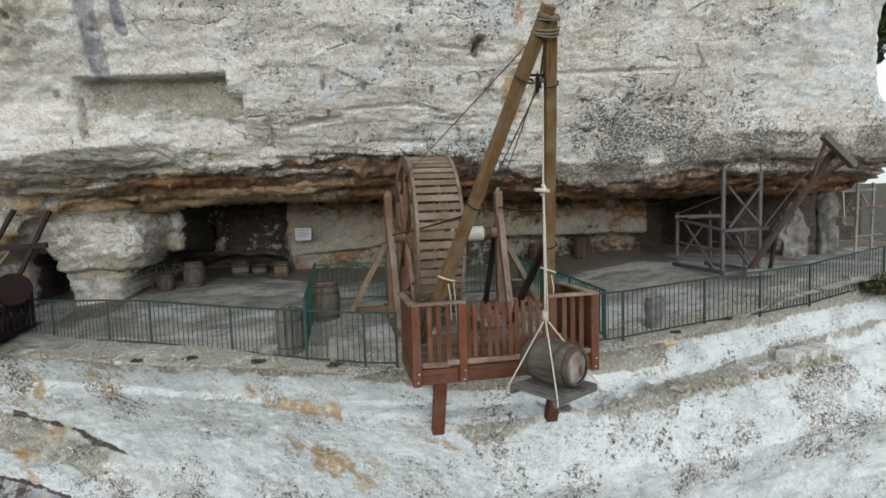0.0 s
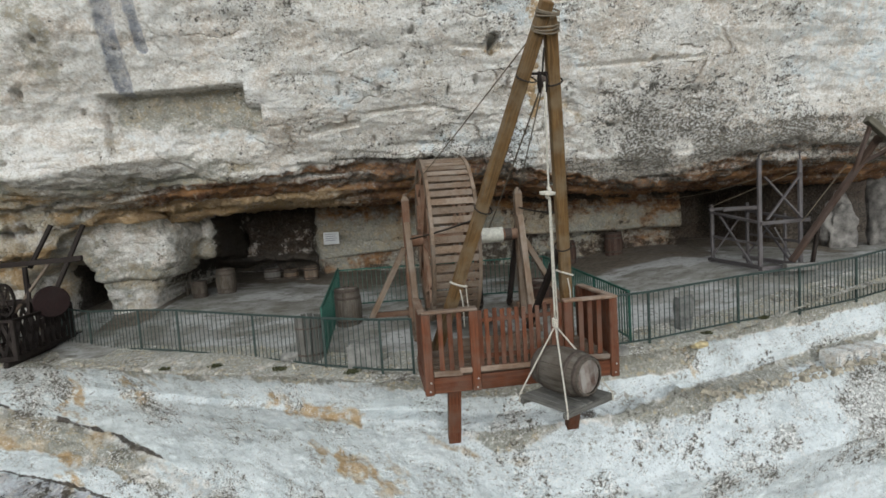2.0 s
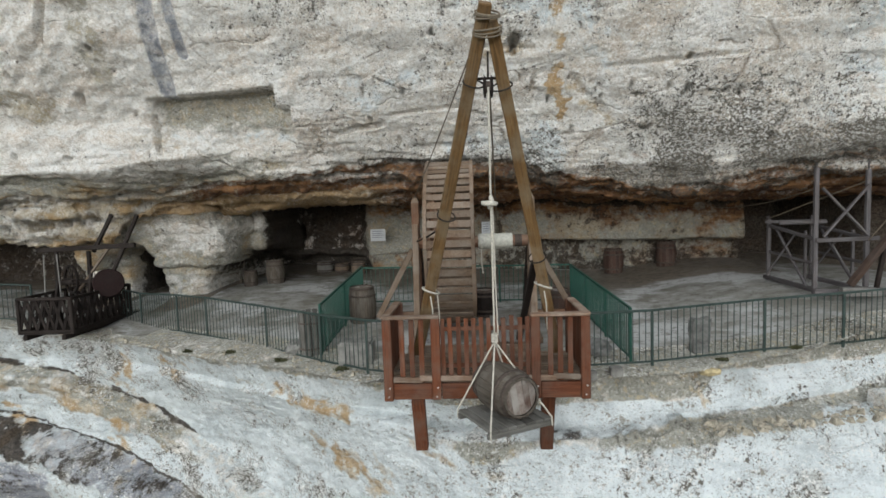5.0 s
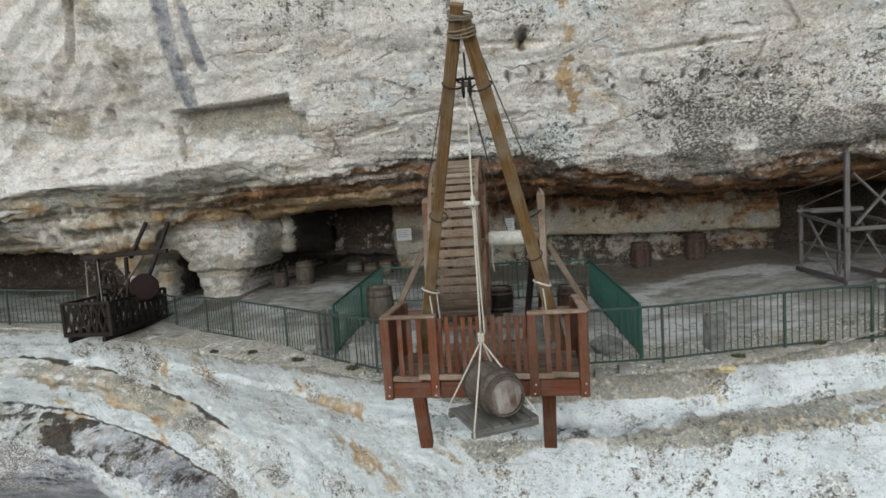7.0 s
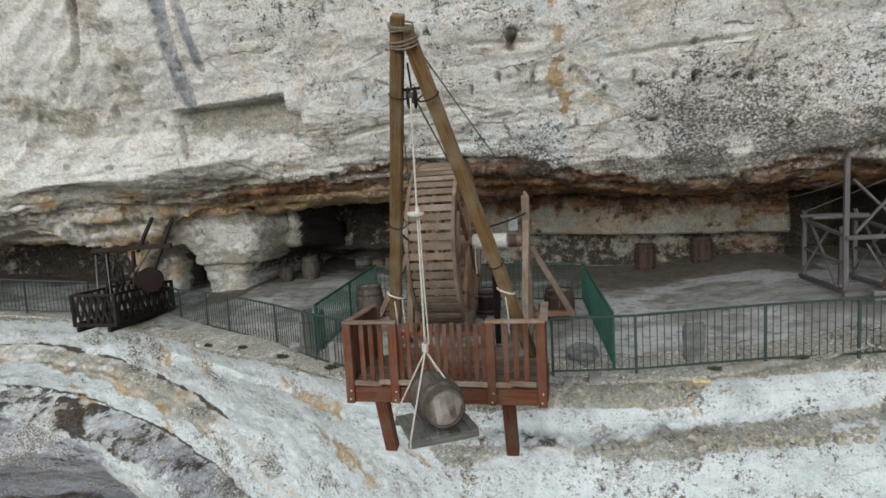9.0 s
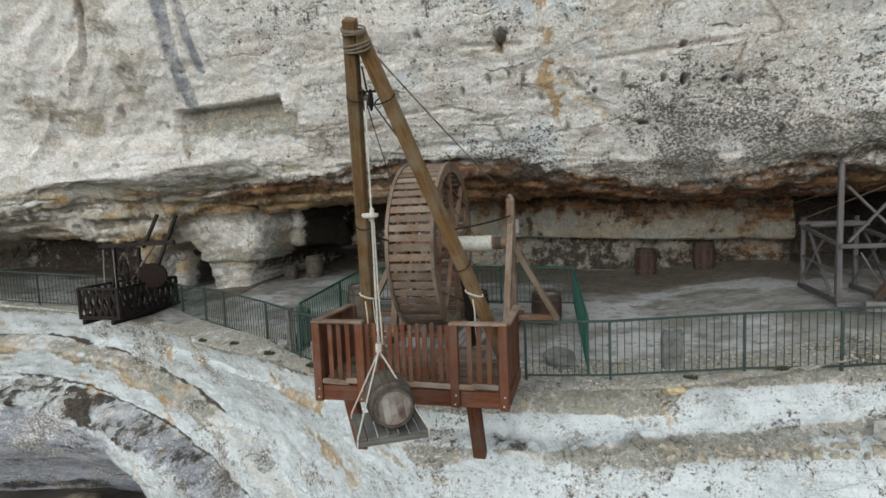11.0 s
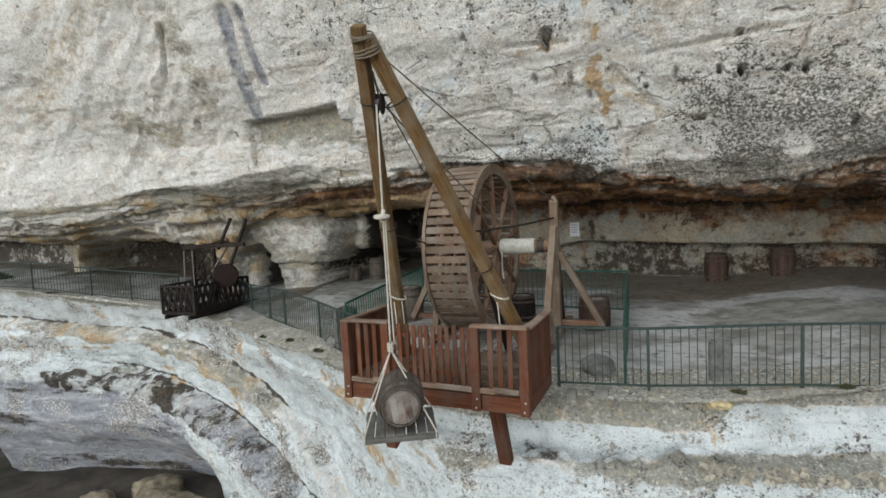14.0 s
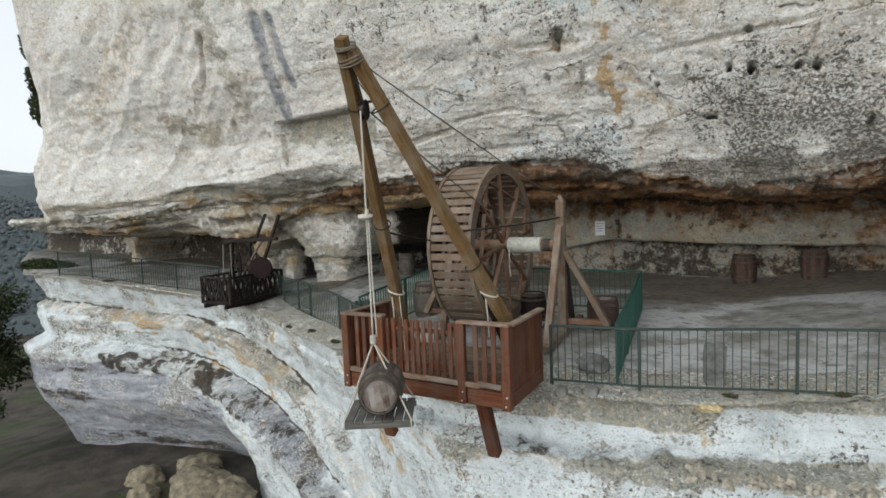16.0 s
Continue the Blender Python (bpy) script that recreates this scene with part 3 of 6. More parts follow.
    cut = cut + 0.5 * 2.5 * spot(X + 0.2 * rough, zs + 0.15 * rough, 1.04, 6.95, 0.15, 0.13, 6) + 0.4 * spot(X + 0.2 * rough, zs, 0.98, 6.72, 0.09, 0.16, 5)
    cut = cut + 0.1 * near_line(X, zs, -3.9, 4.95, -2.6, 5.15, 0.1) + 0.12 * near_line(X, zs, -2.3, 5.35, -0.6, 5.5, 0.06) + 0.1 * near_line(X, zs, -0.6, 5.5, 0.2, 5.3, 0.06)
    for cx, cz, rx, rz in SOCKETS + FAR_SOCKETS:
        slot = rz > 1.5 * rx                        # shallow beam slots, deep round holes
        cut = cut + (0.3 if slot else 1.4) * spot(X + 0.02 * rough, zs, cx, cz, (0.9 if slot or cx > -4 else 1.25) * rx, (1.2 if cx < -4 and not slot else 0.95) * rz, 10.0)
    P[..., 1] += cut * up
    for k in range(7):
        hole = spot(X + 0.12 * rough, zs + 0.1 * rough, -14.1 + 0.38 * k, 2.66 + 0.07 * (k % 2) + 0.03 * k, 0.12 + 0.03 * (k % 3), 0.13, 6.0)
        P[..., 1] += 0.9 * hole * (under_lip | up)
    # deposits, and shade put into the colour
    n1, n2, n3 = field((0.6, 0.6, 0.9), 41, 4), field((0.35, 0.4, 2.6), 43, 4), field((1.3, 1.3, 1.8), 47, 5, 0.6)
    n4, n5, n6 = field((1.0, 1.0, 1.1), 53, 6, 0.65), field((1.0, 1.0, 1.1), 59, 6, 0.65), field((3.2, 3.2, 3.6), 61, 4, 0.6)
    WX, WZ = X + 0.55 * n4, zs + 0.4 * n5

    def along(values):
        return np.broadcast_to(values[None], zs.shape)

    upper, roof, back, rim = zn == UP, zn == ROOF, zn == BACK, zn == LIP
    iron = 0.0 * zs
    for x0, z0, x1, z1, half, k in FACE_STAINS + FOOT_STAINS + FAR_STAINS:
        iron = iron + (k - 0.1) * np.clip(0.7 + 1.3 * n6 + 0.6 * n3, 0.05, 1) * near_line(WX + 0.25 * n6, WZ + 0.2 * n3, x0, z0, x1, z1, 1.15 * half) * (up if z0 > 1 else isl)
    fade = along(line(xs, (-24, 0.12), (-11, 0.12), (-9.5, 0.35), (-8, 1.0), (20, 1.0)))
    in_light = along(line(xs, (-26, 0.2), (-24, 1.0), (-10, 1.0), (-8, 0.25), (20, 0.1)))
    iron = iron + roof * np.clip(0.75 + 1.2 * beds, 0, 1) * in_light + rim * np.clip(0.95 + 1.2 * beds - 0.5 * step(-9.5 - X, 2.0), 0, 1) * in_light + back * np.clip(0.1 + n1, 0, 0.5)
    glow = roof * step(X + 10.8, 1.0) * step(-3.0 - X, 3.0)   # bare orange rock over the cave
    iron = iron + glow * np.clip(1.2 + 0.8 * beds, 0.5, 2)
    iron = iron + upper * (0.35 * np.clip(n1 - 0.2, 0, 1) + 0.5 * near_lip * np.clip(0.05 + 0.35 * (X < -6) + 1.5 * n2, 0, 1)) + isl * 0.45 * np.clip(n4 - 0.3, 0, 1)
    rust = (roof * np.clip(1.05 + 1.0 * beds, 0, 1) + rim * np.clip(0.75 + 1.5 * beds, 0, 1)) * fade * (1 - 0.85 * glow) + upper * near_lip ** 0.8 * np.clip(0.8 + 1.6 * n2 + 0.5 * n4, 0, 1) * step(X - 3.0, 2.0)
    over_lip = upper * step(0.5 - (zs - along(lip_z)) + 0.45 * n2 + 0.3 * n4 + 0.05 * (X - 5), 0.4) * step(X - 3.0 + 0.5 * n4, 1.4)   # brown crumbling rock over the near lip, the undercut's shade put into its colour
    rust = rust * (1 - 0.6 * over_lip) + 0.3 * over_lip * np.clip(0.6 + 1.2 * n3, 0, 1)
    foot = np.exp(-np.clip(zs - along(lip_z) - 0.35, 0, 9) / 0.5) * upper * along(1 - step(xs + 5.5, 3.0)) * np.clip(0.75 + 1.2 * n2, 0.25, 1)
    # the upper face: smooth and pale to the far end, speckled over the crane, lichen to the near end
    smooth = upper * 0.55 * (1 - step(X + 6.5 + 2 * n1, 4.0)) * step(zs - along(lip_z) - 0.5, 0.6) + upper * 0.6 * step(X - 8.6 + n4, 1.0) * step(zs - 5.2, 0.6)
    patch = spot(X + 0.9 * n1 + 0.5 * n4, zs + 0.35 * n4 + 0.1 * (X - 5.4), 5.6, 4.55, 2.2, 0.8, 0.8) * np.clip(0.75 + 0.9 * n4, 0, 1)
    lichen = up * (patch + (0.06 + np.clip(0.1 + 0.55 * n1, 0, 0.34) * step(X + 6.0, 3.5)) * (1 - patch) + 0.35 * near_lip * step(X + 3.5, 2.0) + 0.2 * step(zs - 7.5, 1.0) * step(X + 7.2, 0.5))
    white = np.clip(0.14 + 0.8 * n1 + 0.5 * n4, 0, 0.6) * upper * (1 - patch) * step(X + 4.0, 2.0) * (1 - 0.5 * step(X - 3.5, 3.0))
    white = white + upper * 0.8 * niche * step(5.25 - WZ, 0.4) + upper * 0.3 * step(X - 8.8, 1.5) * step(zs - 5.0, 0.6)
    white = white * (1 - 0.8 * foot) + upper * (0.25 * near_line(WX, WZ, -13.2, 8.0, -16.6, 6.0, 0.45))
    white = white * (1 - 0.95 * over_lip) + upper * 0.06 * step(X + 4.0, 2.0) * step(2.5 - X, 3.0)
    soil = upper * (0.3 * near_line(WX, WZ, -12.2, 9.8, -16.8, 7.2, 0.75) + 0.5 * near_line(WX, WZ, -13.2, 6.4, -11.6, 5.8, 0.5) + 0.5 * near_line(WX, WZ, -10.0, 9.4, -9.6, 6.4, 0.5))
    soil = soil + (rim | roof) * step(-6.0 - X, 4.0) * np.clip(0.2 + 1.3 * beds, 0, 0.8)
    # the niche is tinted browner towards its top
    soil = soil + upper * 0.9 * niche * step(WZ - 5.1, 0.5)
    iron = iron + upper * 0.5 * niche * step(WZ - 5.3, 0.4)
    soil = soil + foot * np.clip(0.6 + 1.5 * n2, 0, 1) + back * (X < -8.0) * np.clip(0.45 + n1, 0, 0.9) + back * (X > -4.9) * 0.8
    iron = iron + upper * (0.5 * near_line(WX, WZ, -12.2, 9.8, -16.8, 7.2, 0.75) + 0.55 * near_line(WX, WZ, -13.2, 6.4, -11.6, 5.8, 0.5) + 0.4 * near_line(WX, WZ, -10.0, 9.4, -9.6, 6.4, 0.5))
    iron = iron + foot * np.clip(0.35 + 1.5 * n5, 0, 0.8) + back * (X < -8.0) * np.clip(0.2 + n5, 0, 0.7)
    furrow = near_line(X + 0.06 * n4, zs, -8.05, 8.9, -8.15, 6.12, 0.2) + near_line(X + 0.06 * n4, zs, -7.6, 8.9, -7.5, 6.95, 0.12)
    white = white * (1 - np.clip(furrow, 0, 1))
    grey = up * np.clip(1.9 * furrow - 0.2, 0, 0.62)
    dirt_shade = up * 0.25 * furrow + upper * 0.3 * np.clip(n4 - 0.4, 0, 1)
    # the lower face: shelves with soil and black growth, blue-grey rock beneath
    dA, dB = zs - zA + 0.12 * n4, zs - zB + 0.3 * n4
    reach = 1 - step(X + 8.6, 2.0)
    crestA = isl * step(0.075 - np.abs(dA - 0.17), 0.08) * (0.25 + 0.75 * reach)
    deepA = along(line(xs, (-24, 0.25), (-17, 0.3), (-14.6, 0.6), (-12, 0.85), (-10, 0.9), (-8, 0.4)))
    bandA = isl * step(dA + deepA + 0.4 * n5, 0.25) * step(0.16 - dA, 0.08)
    thick = along(line(xs, (-23, 0.0), (-20, 0.4), (-15, 0.7), (-12.5, 0.9), (-10.6, 1.05), (-8, 1.0), (-5, 0.5)))
    bandB = isl * thick * step(dB + 0.5 * thick + 0.5 * n5, 0.25) * step(0.3 * thick - dB, 0.12)
    bandD = isl * step(X + 20.5, 2.5) * step(-13.6 - X, 1.2) * step(0.42 - np.abs(zs - along(line(xs, (-22, -3.0), (-19, -3.3), (-16.2, -3.35), (-14.2, -3.9))) - 0.35 * n5), 0.3)
    below = isl * step(-0.5 - dB, 0.5) * step(-12.8 - X + 0.3 * n4, 0.5)
    # thin dark lines along the back of the shelves, dark clumps on the bands
    dirt_shade = dirt_shade + crestA * np.clip(0.75 + 1.8 * n6 + 0.8 * n3, 0, 1) + 0.25 * bandA * np.clip(n6 + 0.2, 0, 1) * reach
    dirt_shade = dirt_shade + bandB * np.clip(0.18 + 1.1 * n6 + 0.7 * n3 + 0.3 * n1, 0, 0.9) + bandD * np.clip(0.5 + 0.9 * n6 + 0.6 * n3, 0, 0.9) + 0.9 * np.clip(thick, 0, 1) * isl * step(0.05 - np.abs(dB - 0.34), 0.06)
    soil = soil + bandA * (0.5 + 0.5 * reach) * np.clip(0.5 + 1.2 * n4, 0, 0.85) + 0.35 * bandD + bandB * np.clip(1.2 * n5 - 0.1, 0, 0.7)
    iron = iron + bandA * reach * np.clip(0.45 + 1.4 * n5 + 0.6 * n6, 0, 0.95)
    grey = grey + 0.75 * bandB + below * np.clip(0.95 + 0.6 * n1, 0, 1) + bandA * (1 - reach) * 0.35 + isl * 0.3 * np.clip(n1 - 0.1, 0, 1)
    dirt_shade = dirt_shade + below * 0.8 * np.clip(2.2 * n2 - 0.2, 0, 1)
    P += N * (bandB * (0.2 * n6 + 0.04) + bandD * 0.15 * n6 + bandA * reach * 0.1 * n6)[..., None]
    # the near end: soil on the rim, a white band, a dark shelf and a gritty belt
    near = isl * step(X + 1.2 + 0.7 * n4, 1.6)
    rise = along(line(xs, (4.3, 0.0), (4.6, 0.42), (8, 0.5), (12, 0.8)))
    band = near * step(0.13 + 0.1 * n5 + 0.11 * (X > 4.5) - np.abs(zs + 1.36 - rise + 0.1 * n4), 0.06) * step(np.abs(X - 4.5) - 0.1, 0.08)
    top = near * step(zs + 1.18 - rise + 0.12 * n4, 0.12) + isl * step(zs - (along(ez) - 0.3 + 0.3 * n4), 0.2) * np.clip(0.7 + n5, 0, 1)
    dark_z = along(line(xs, (-2, -1.75), (0.9, -1.6), (3.6, -1.5), (5, -1.47), (7.2, -1.3), (9, -1.12), (13, -0.7)))
    shelfC = near * step(0.085 + 0.07 * n5 - np.abs(zs - dark_z + 0.06 * n4), 0.08)
    belt = near * step(zs - dark_z + 0.3 + 0.3 * n4 + 0.25 * n1, 0.3) * step(dark_z - 0.02 - zs, 0.1)
    P += N * ((belt + top) * 0.1 * n6 + 0.12 * shelfC * n6)[..., None]
    soil = soil + np.clip(top, 0, 1) * (1 - band) * np.clip(0.85 + 0.9 * n5, 0.2, 1) + belt * np.clip(0.7 + 1.1 * n4, 0, 1)
    soil = soil + 0.55 * over_lip * np.clip(0.6 + n4, 0, 1)
    dirt_shade = dirt_shade + 0.5 * over_lip * np.clip(0.5 - 1.4 * n2, 0, 1)
    lichen = lichen + 0.45 * over_lip
    dirt_shade = dirt_shade + shelfC * np.clip(0.4 + 1.0 * n3, 0, 1) * 0.65 + belt * 0.3 * np.clip(n6, 0, 1)
    lichen = lichen + isl * np.clip(0.2 + 0.16 * step(X - 1.0, 5.0) + 1.1 * n1 + 0.9 * n4, 0, 0.75) * (1 - 0.5 * band) * (1 - 0.6 * np.clip(top + belt, 0, 1))
    white = np.where(isl, np.clip(1.15 + 0.7 * n1 + 0.4 * n2, 0, 1), white)
    white = np.where(isl, np.maximum(white * (1 - bandA * 0.6) * (1 - bandB * 0.75) * (1 - below * 0.8) * (1 - np.clip(top + belt * 0.8, 0, 1) * 0.9), band), white)
    smooth = smooth + isl * (0.45 + 0.3 * below) * (1 - 0.8 * belt) * (1 - 0.6 * np.clip(top, 0, 1))
    # inside the shelter, with its shade put into the colour
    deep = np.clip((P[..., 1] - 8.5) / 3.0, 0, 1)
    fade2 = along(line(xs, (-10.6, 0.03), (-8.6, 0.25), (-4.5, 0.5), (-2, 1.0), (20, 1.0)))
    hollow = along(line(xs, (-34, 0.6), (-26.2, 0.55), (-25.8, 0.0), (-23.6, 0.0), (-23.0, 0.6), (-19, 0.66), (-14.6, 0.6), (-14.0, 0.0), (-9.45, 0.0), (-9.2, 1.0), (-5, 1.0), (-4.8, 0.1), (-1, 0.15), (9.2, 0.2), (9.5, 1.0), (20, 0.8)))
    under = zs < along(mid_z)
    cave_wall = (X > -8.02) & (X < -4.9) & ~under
    # cave and undercut walls are painted dark for the shade in them
    dirt_shade = dirt_shade + back * np.clip(np.where((X > -13.2) & (X < -8.05) & ~under & (P[..., 1] < 11.9), 0.0, np.where(cave_wall, 0.72 + 0.2 * n1, hollow)) + 0.28 * under * (X > -4.6) + 0.4 * n1 * (hollow > 0.05), 0, 1)
    # roof beds get darker farther in
    dirt_shade = dirt_shade + roof * np.clip(-0.25 - 1.6 * beds + 0.45 * deep, 0, 0.8) * fade2 * (1 - 0.9 * glow)
    # far recess and arch: shade painted on by depth
    dirt_shade = dirt_shade + back * (X < -14.3) * (P[..., 1] > 10.2) * 0.15 + back * (X > -12.95) * (X < -10.6) * (P[..., 1] > 10.0) * 0.9
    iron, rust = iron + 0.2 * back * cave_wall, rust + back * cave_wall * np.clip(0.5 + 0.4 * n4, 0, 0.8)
    rust = rust + back * (X < -14.3) * (X > -23.3) * np.clip(0.5 + 0.6 * n4, 0, 0.8)
    # the rear wall gets darker at its top
    dirt_shade = dirt_shade + fade2 * back * 0.6 * step(zs - (along(top_z) - 0.2 + 0.3 * n3), 0.2)
    dirt_shade = dirt_shade + rim * np.clip(-0.15 - 1.6 * beds, 0, 0.55) * fade2 + upper * near_lip ** 3 * np.clip(1.6 * n2 - 0.1, 0, 1) * 0.45
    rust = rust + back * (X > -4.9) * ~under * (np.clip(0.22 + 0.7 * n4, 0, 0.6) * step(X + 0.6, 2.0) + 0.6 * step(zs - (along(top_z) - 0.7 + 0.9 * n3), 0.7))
    dirt_shade = dirt_shade + back * step(X + 1.0, 2.0) * ~under * np.clip(0.06 + 0.4 * n5, 0, 0.3)
    iron = iron + back * (X > -4.9) * 0.3 * ~under
    rust = rust + back * (X > -4.9) * under * np.clip(0.4 + 0.6 * n4, 0, 0.8)
    flat_zone = zn == FLAT
    lichen = lichen + rim * 0.3 * step(X + 3.5, 2.0) + flat_zone * np.clip(0.2 + 0.6 * n1, 0, 1)
    iron = iron + flat_zone * np.clip(0.1 + 0.8 * n3, 0, 0.5)
    soil = soil + flat_zone * np.clip(0.8 + n4, 0, 1)
    rust = rust + flat_zone * step((P[..., 1] - along(ey)) / (along(b0) - along(ey)) - 0.72 + 0.2 * n1, 0.3)
    dirt_shade = dirt_shade + flat_zone * np.clip(0.8 * n3 - 0.05, 0, 0.5)
    idx = np.arange(nr * nc).reshape(nr, nc)
    quads = np.stack([idx[:-1, :-1], idx[:-1, 1:], idx[1:, 1:], idx[1:, :-1]], -1).reshape(-1, 4)
    me = bpy.data.meshes.new("cliff")
    me.from_pydata(P.reshape(-1, 3), [], quads)
    me.materials.append(ROCK)
    me.materials.append(FLOOR)
    me.polygons.foreach_set("material_index", np.repeat((np.arange(nr - 1) > first_floor).astype(np.int32) * (zone[:-1] == FLAT), nc - 1))
    me.update()
    me.shade_smooth()
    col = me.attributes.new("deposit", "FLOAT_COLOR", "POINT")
    col.data.foreach_set("color", np.clip(np.stack([iron, lichen, white, dirt_shade], -1), 0, 1).astype(np.float32).ravel())
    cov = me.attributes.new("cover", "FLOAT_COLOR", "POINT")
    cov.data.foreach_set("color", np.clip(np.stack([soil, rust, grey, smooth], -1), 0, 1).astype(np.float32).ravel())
    return tagged(new("cliff", me), "pale limestone cliff with an overhung ledge and shallow caves", "cliff", kind="structure")


cliff = build_cliff()


# ---- building helpers ----
def part(name, bm, material, parent=None, label="", place=None):
    """Links a bmesh (or a ready mesh) as one mesh object under a thing or a part."""
    if isinstance(bm, bmesh.types.BMesh):
        me = bpy.data.meshes.new(name)
        bm.to_mesh(me)
        bm.free()
        me.materials.append(material)
    else:
        me = bm
    ob = new(name, me)
    if parent:
        ob.parent = parent
    if place is not None:
        ob.matrix_basis = place
    if label:
        ob["label"] = label
    return ob


def thing(name, at, label, category, group="", turn=0):
    ob = new(name)
    ob.empty_display_size = 0.1
    ob.matrix_basis = pose(*at, 0, 0, turn)
    return tagged(ob, label, category, group)


TIMBER = {}


def timber_mesh(name, w, d, length, material, bevel=0.012, taper=1.0, wear=0.0):
    """A squared timber along z, from 0 to its length, with eased edges; wear: unevenness in metres."""
    key = (name, round(w, 3), round(d, 3), round(length, 2), material.name, taper, wear)
    if key in TIMBER:
        return TIMBER[key]
    bm = bmesh.new()
    bmesh.ops.create_cube(bm, size=1, matrix=Matrix.Translation((0, 0, length / 2)) @ Matrix.Diagonal((w, d, length, 1)))
    if wear:
        long_edges = [e for e in bm.edges if abs(e.verts[0].co.z - e.verts[1].co.z) > length / 2]
        bmesh.ops.subdivide_edges(bm, edges=long_edges, cuts=max(2, min(12, int(length / 0.35))), use_grid_fill=True)
    if bevel:
        edges = [e for e in bm.edges if e.is_manifold and e.calc_face_angle(0) > 0.5]
        bmesh.ops.bevel(bm, geom=edges, offset=min(bevel, w * 0.3, d * 0.3), segments=1, affect="EDGES")
    rng = random.Random(hash((round(w * 1000), round(length * 100))) & 0xFFFF)
    for v in bm.verts:
        s = 1 + (taper - 1) * v.co.z / length
        v.co.x *= s
        v.co.y *= s
        if wear:
            o = Vector((w * 31, d * 17, length))
            v.co.x += wear * noise.noise(v.co * 1.7 + o)
            v.co.y += wear * noise.noise(v.co * 1.7 - o)
    me = bpy.data.meshes.new(name)
    bm.to_mesh(me)
    bm.free()
    me.materials.append(material)
    TIMBER[key] = me
    return me


def timber(name, a, b, w, d, material, parent, label="", roll=0.0, bevel=0.012, taper=1.0, wear=0.0):
    """A timber from a to b, given in the frame of its parent."""
    a, b = Vector(a), Vector(b)
    me = timber_mesh(name, w, d, (b - a).length, material, bevel, taper, wear)
    way = (b - a).normalized()
    side = Vector((1, 0, 0)) if abs(way.x) < 0.9 else Vector((0, 1, 0))
    y = way.cross(side).normalized()
    x = y.cross(way)
    m = Matrix((x, y, way)).transposed().to_4x4()
    return part(name, me, material, parent, label, Matrix.Translation(a) @ m @ pose(0, 0, 0, 0, 0, roll))


def tube(bm, pts, r, sides=7):
    """A round tube along points."""
    pts = [Vector(p) for p in pts]
    rings = []
    for i, p in enumerate(pts):
        way = (pts[min(i + 1, len(pts) - 1)] - pts[max(i - 1, 0)]).normalized()
        u = way.cross(Vector((0.31, 0.17, 0.93)) if abs(way.z) < 0.9 else Vector((1, 0.1, 0))).normalized()
        v = way.cross(u)
        rings.append([bm.verts.new(p + r * (u * math.cos(k * math.tau / sides) + v * math.sin(k * math.tau / sides))) for k in range(sides)])
    for q0, q1 in zip(rings, rings[1:]):
        for k in range(sides):
            bm.faces.new((q0[k], q0[(k + 1) % sides], q1[(k + 1) % sides], q1[k])).smooth = True
    bm.faces.new(rings[0][::-1])
    bm.faces.new(rings[-1])


def rope(name, pts, r, material, parent, label="", sag=0.0, steps=10):
    out = []
    for p, q in zip(pts, pts[1:]):
        p, q = Vector(p), Vector(q)
        for s in range(steps):
            f = s / steps
            out.append(p.lerp(q, f) - Vector((0, 0, sag * 4 * f * (1 - f))))
    out.append(Vector(pts[-1]))
    bm = bmesh.new()
    tube(bm, out, r)
    return part(name, bm, material, parent, label)


def ring_mesh(name, r_in, r_out, width, material, segments=36, start=0.0, sweep=math.tau, bevel=0.01):
    """A flat ring or an arc of it, round the x axis."""
    bm = bmesh.new()
    closed = sweep > 6.28
    n = segments
    cols = []
    for i in range(n if closed else n + 1):
        a = start + sweep * i / n
        c, s = math.cos(a), math.sin(a)
        cols.append([bm.verts.new((x, r * c, r * s)) for x, r in ((-width / 2, r_in), (-width / 2, r_out), (width / 2, r_out), (width / 2, r_in))])
    m = len(cols)
    for i in range(m if closed else m - 1):
        p, q = cols[i], cols[(i + 1) % m]
        for k in range(4):
            bm.faces.new((p[k], q[k], q[(k + 1) % 4], p[(k + 1) % 4]))
    if not closed:
        bm.faces.new(cols[0])
        bm.faces.new(cols[-1][::-1])
    bmesh.ops.recalc_face_normals(bm, faces=bm.faces)
    me = bpy.data.meshes.new(name)
    bm.to_mesh(me)
    bm.free()
    me.materials.append(material)
    return me


def lathe(profile, sides=24):
    """A turned body round the z axis from (radius, z) pairs."""
    bm = bmesh.new()
    rings = [[bm.verts.new((r * math.cos(k * math.tau / sides), r * math.sin(k * math.tau / sides), z)) for k in range(sides)] for r, z in profile]
    for q0, q1 in zip(rings, rings[1:]):
        for k in range(sides):
            bm.faces.new((q0[k], q0[(k + 1) % sides], q1[(k + 1) % sides], q1[k])).smooth = True
    bm.faces.new(rings[0][::-1])
    bm.faces.new(rings[-1])
    return bm


def plain(name, color, rough=0.6, metal=0.0, vary=0.25, scale=9.0, bump=0.2):
    n = Nodes(name)
    a = n.noise(scale, 6, 0.65)
    dark = tuple(c * (1 - vary) for c in color)
    light = tuple(min(1, c * (1 + vary)) for c in color)
    col = n.mix(n.ramp(a, (0.35, 0.0), (0.65, 1.0)), dark, light)
    return n.done(col, n.math("MULTIPLY_ADD", a, 0.3, rough - 0.15), n.bump(n.noise(scale * 4, 4), bump, 0.01), metal)


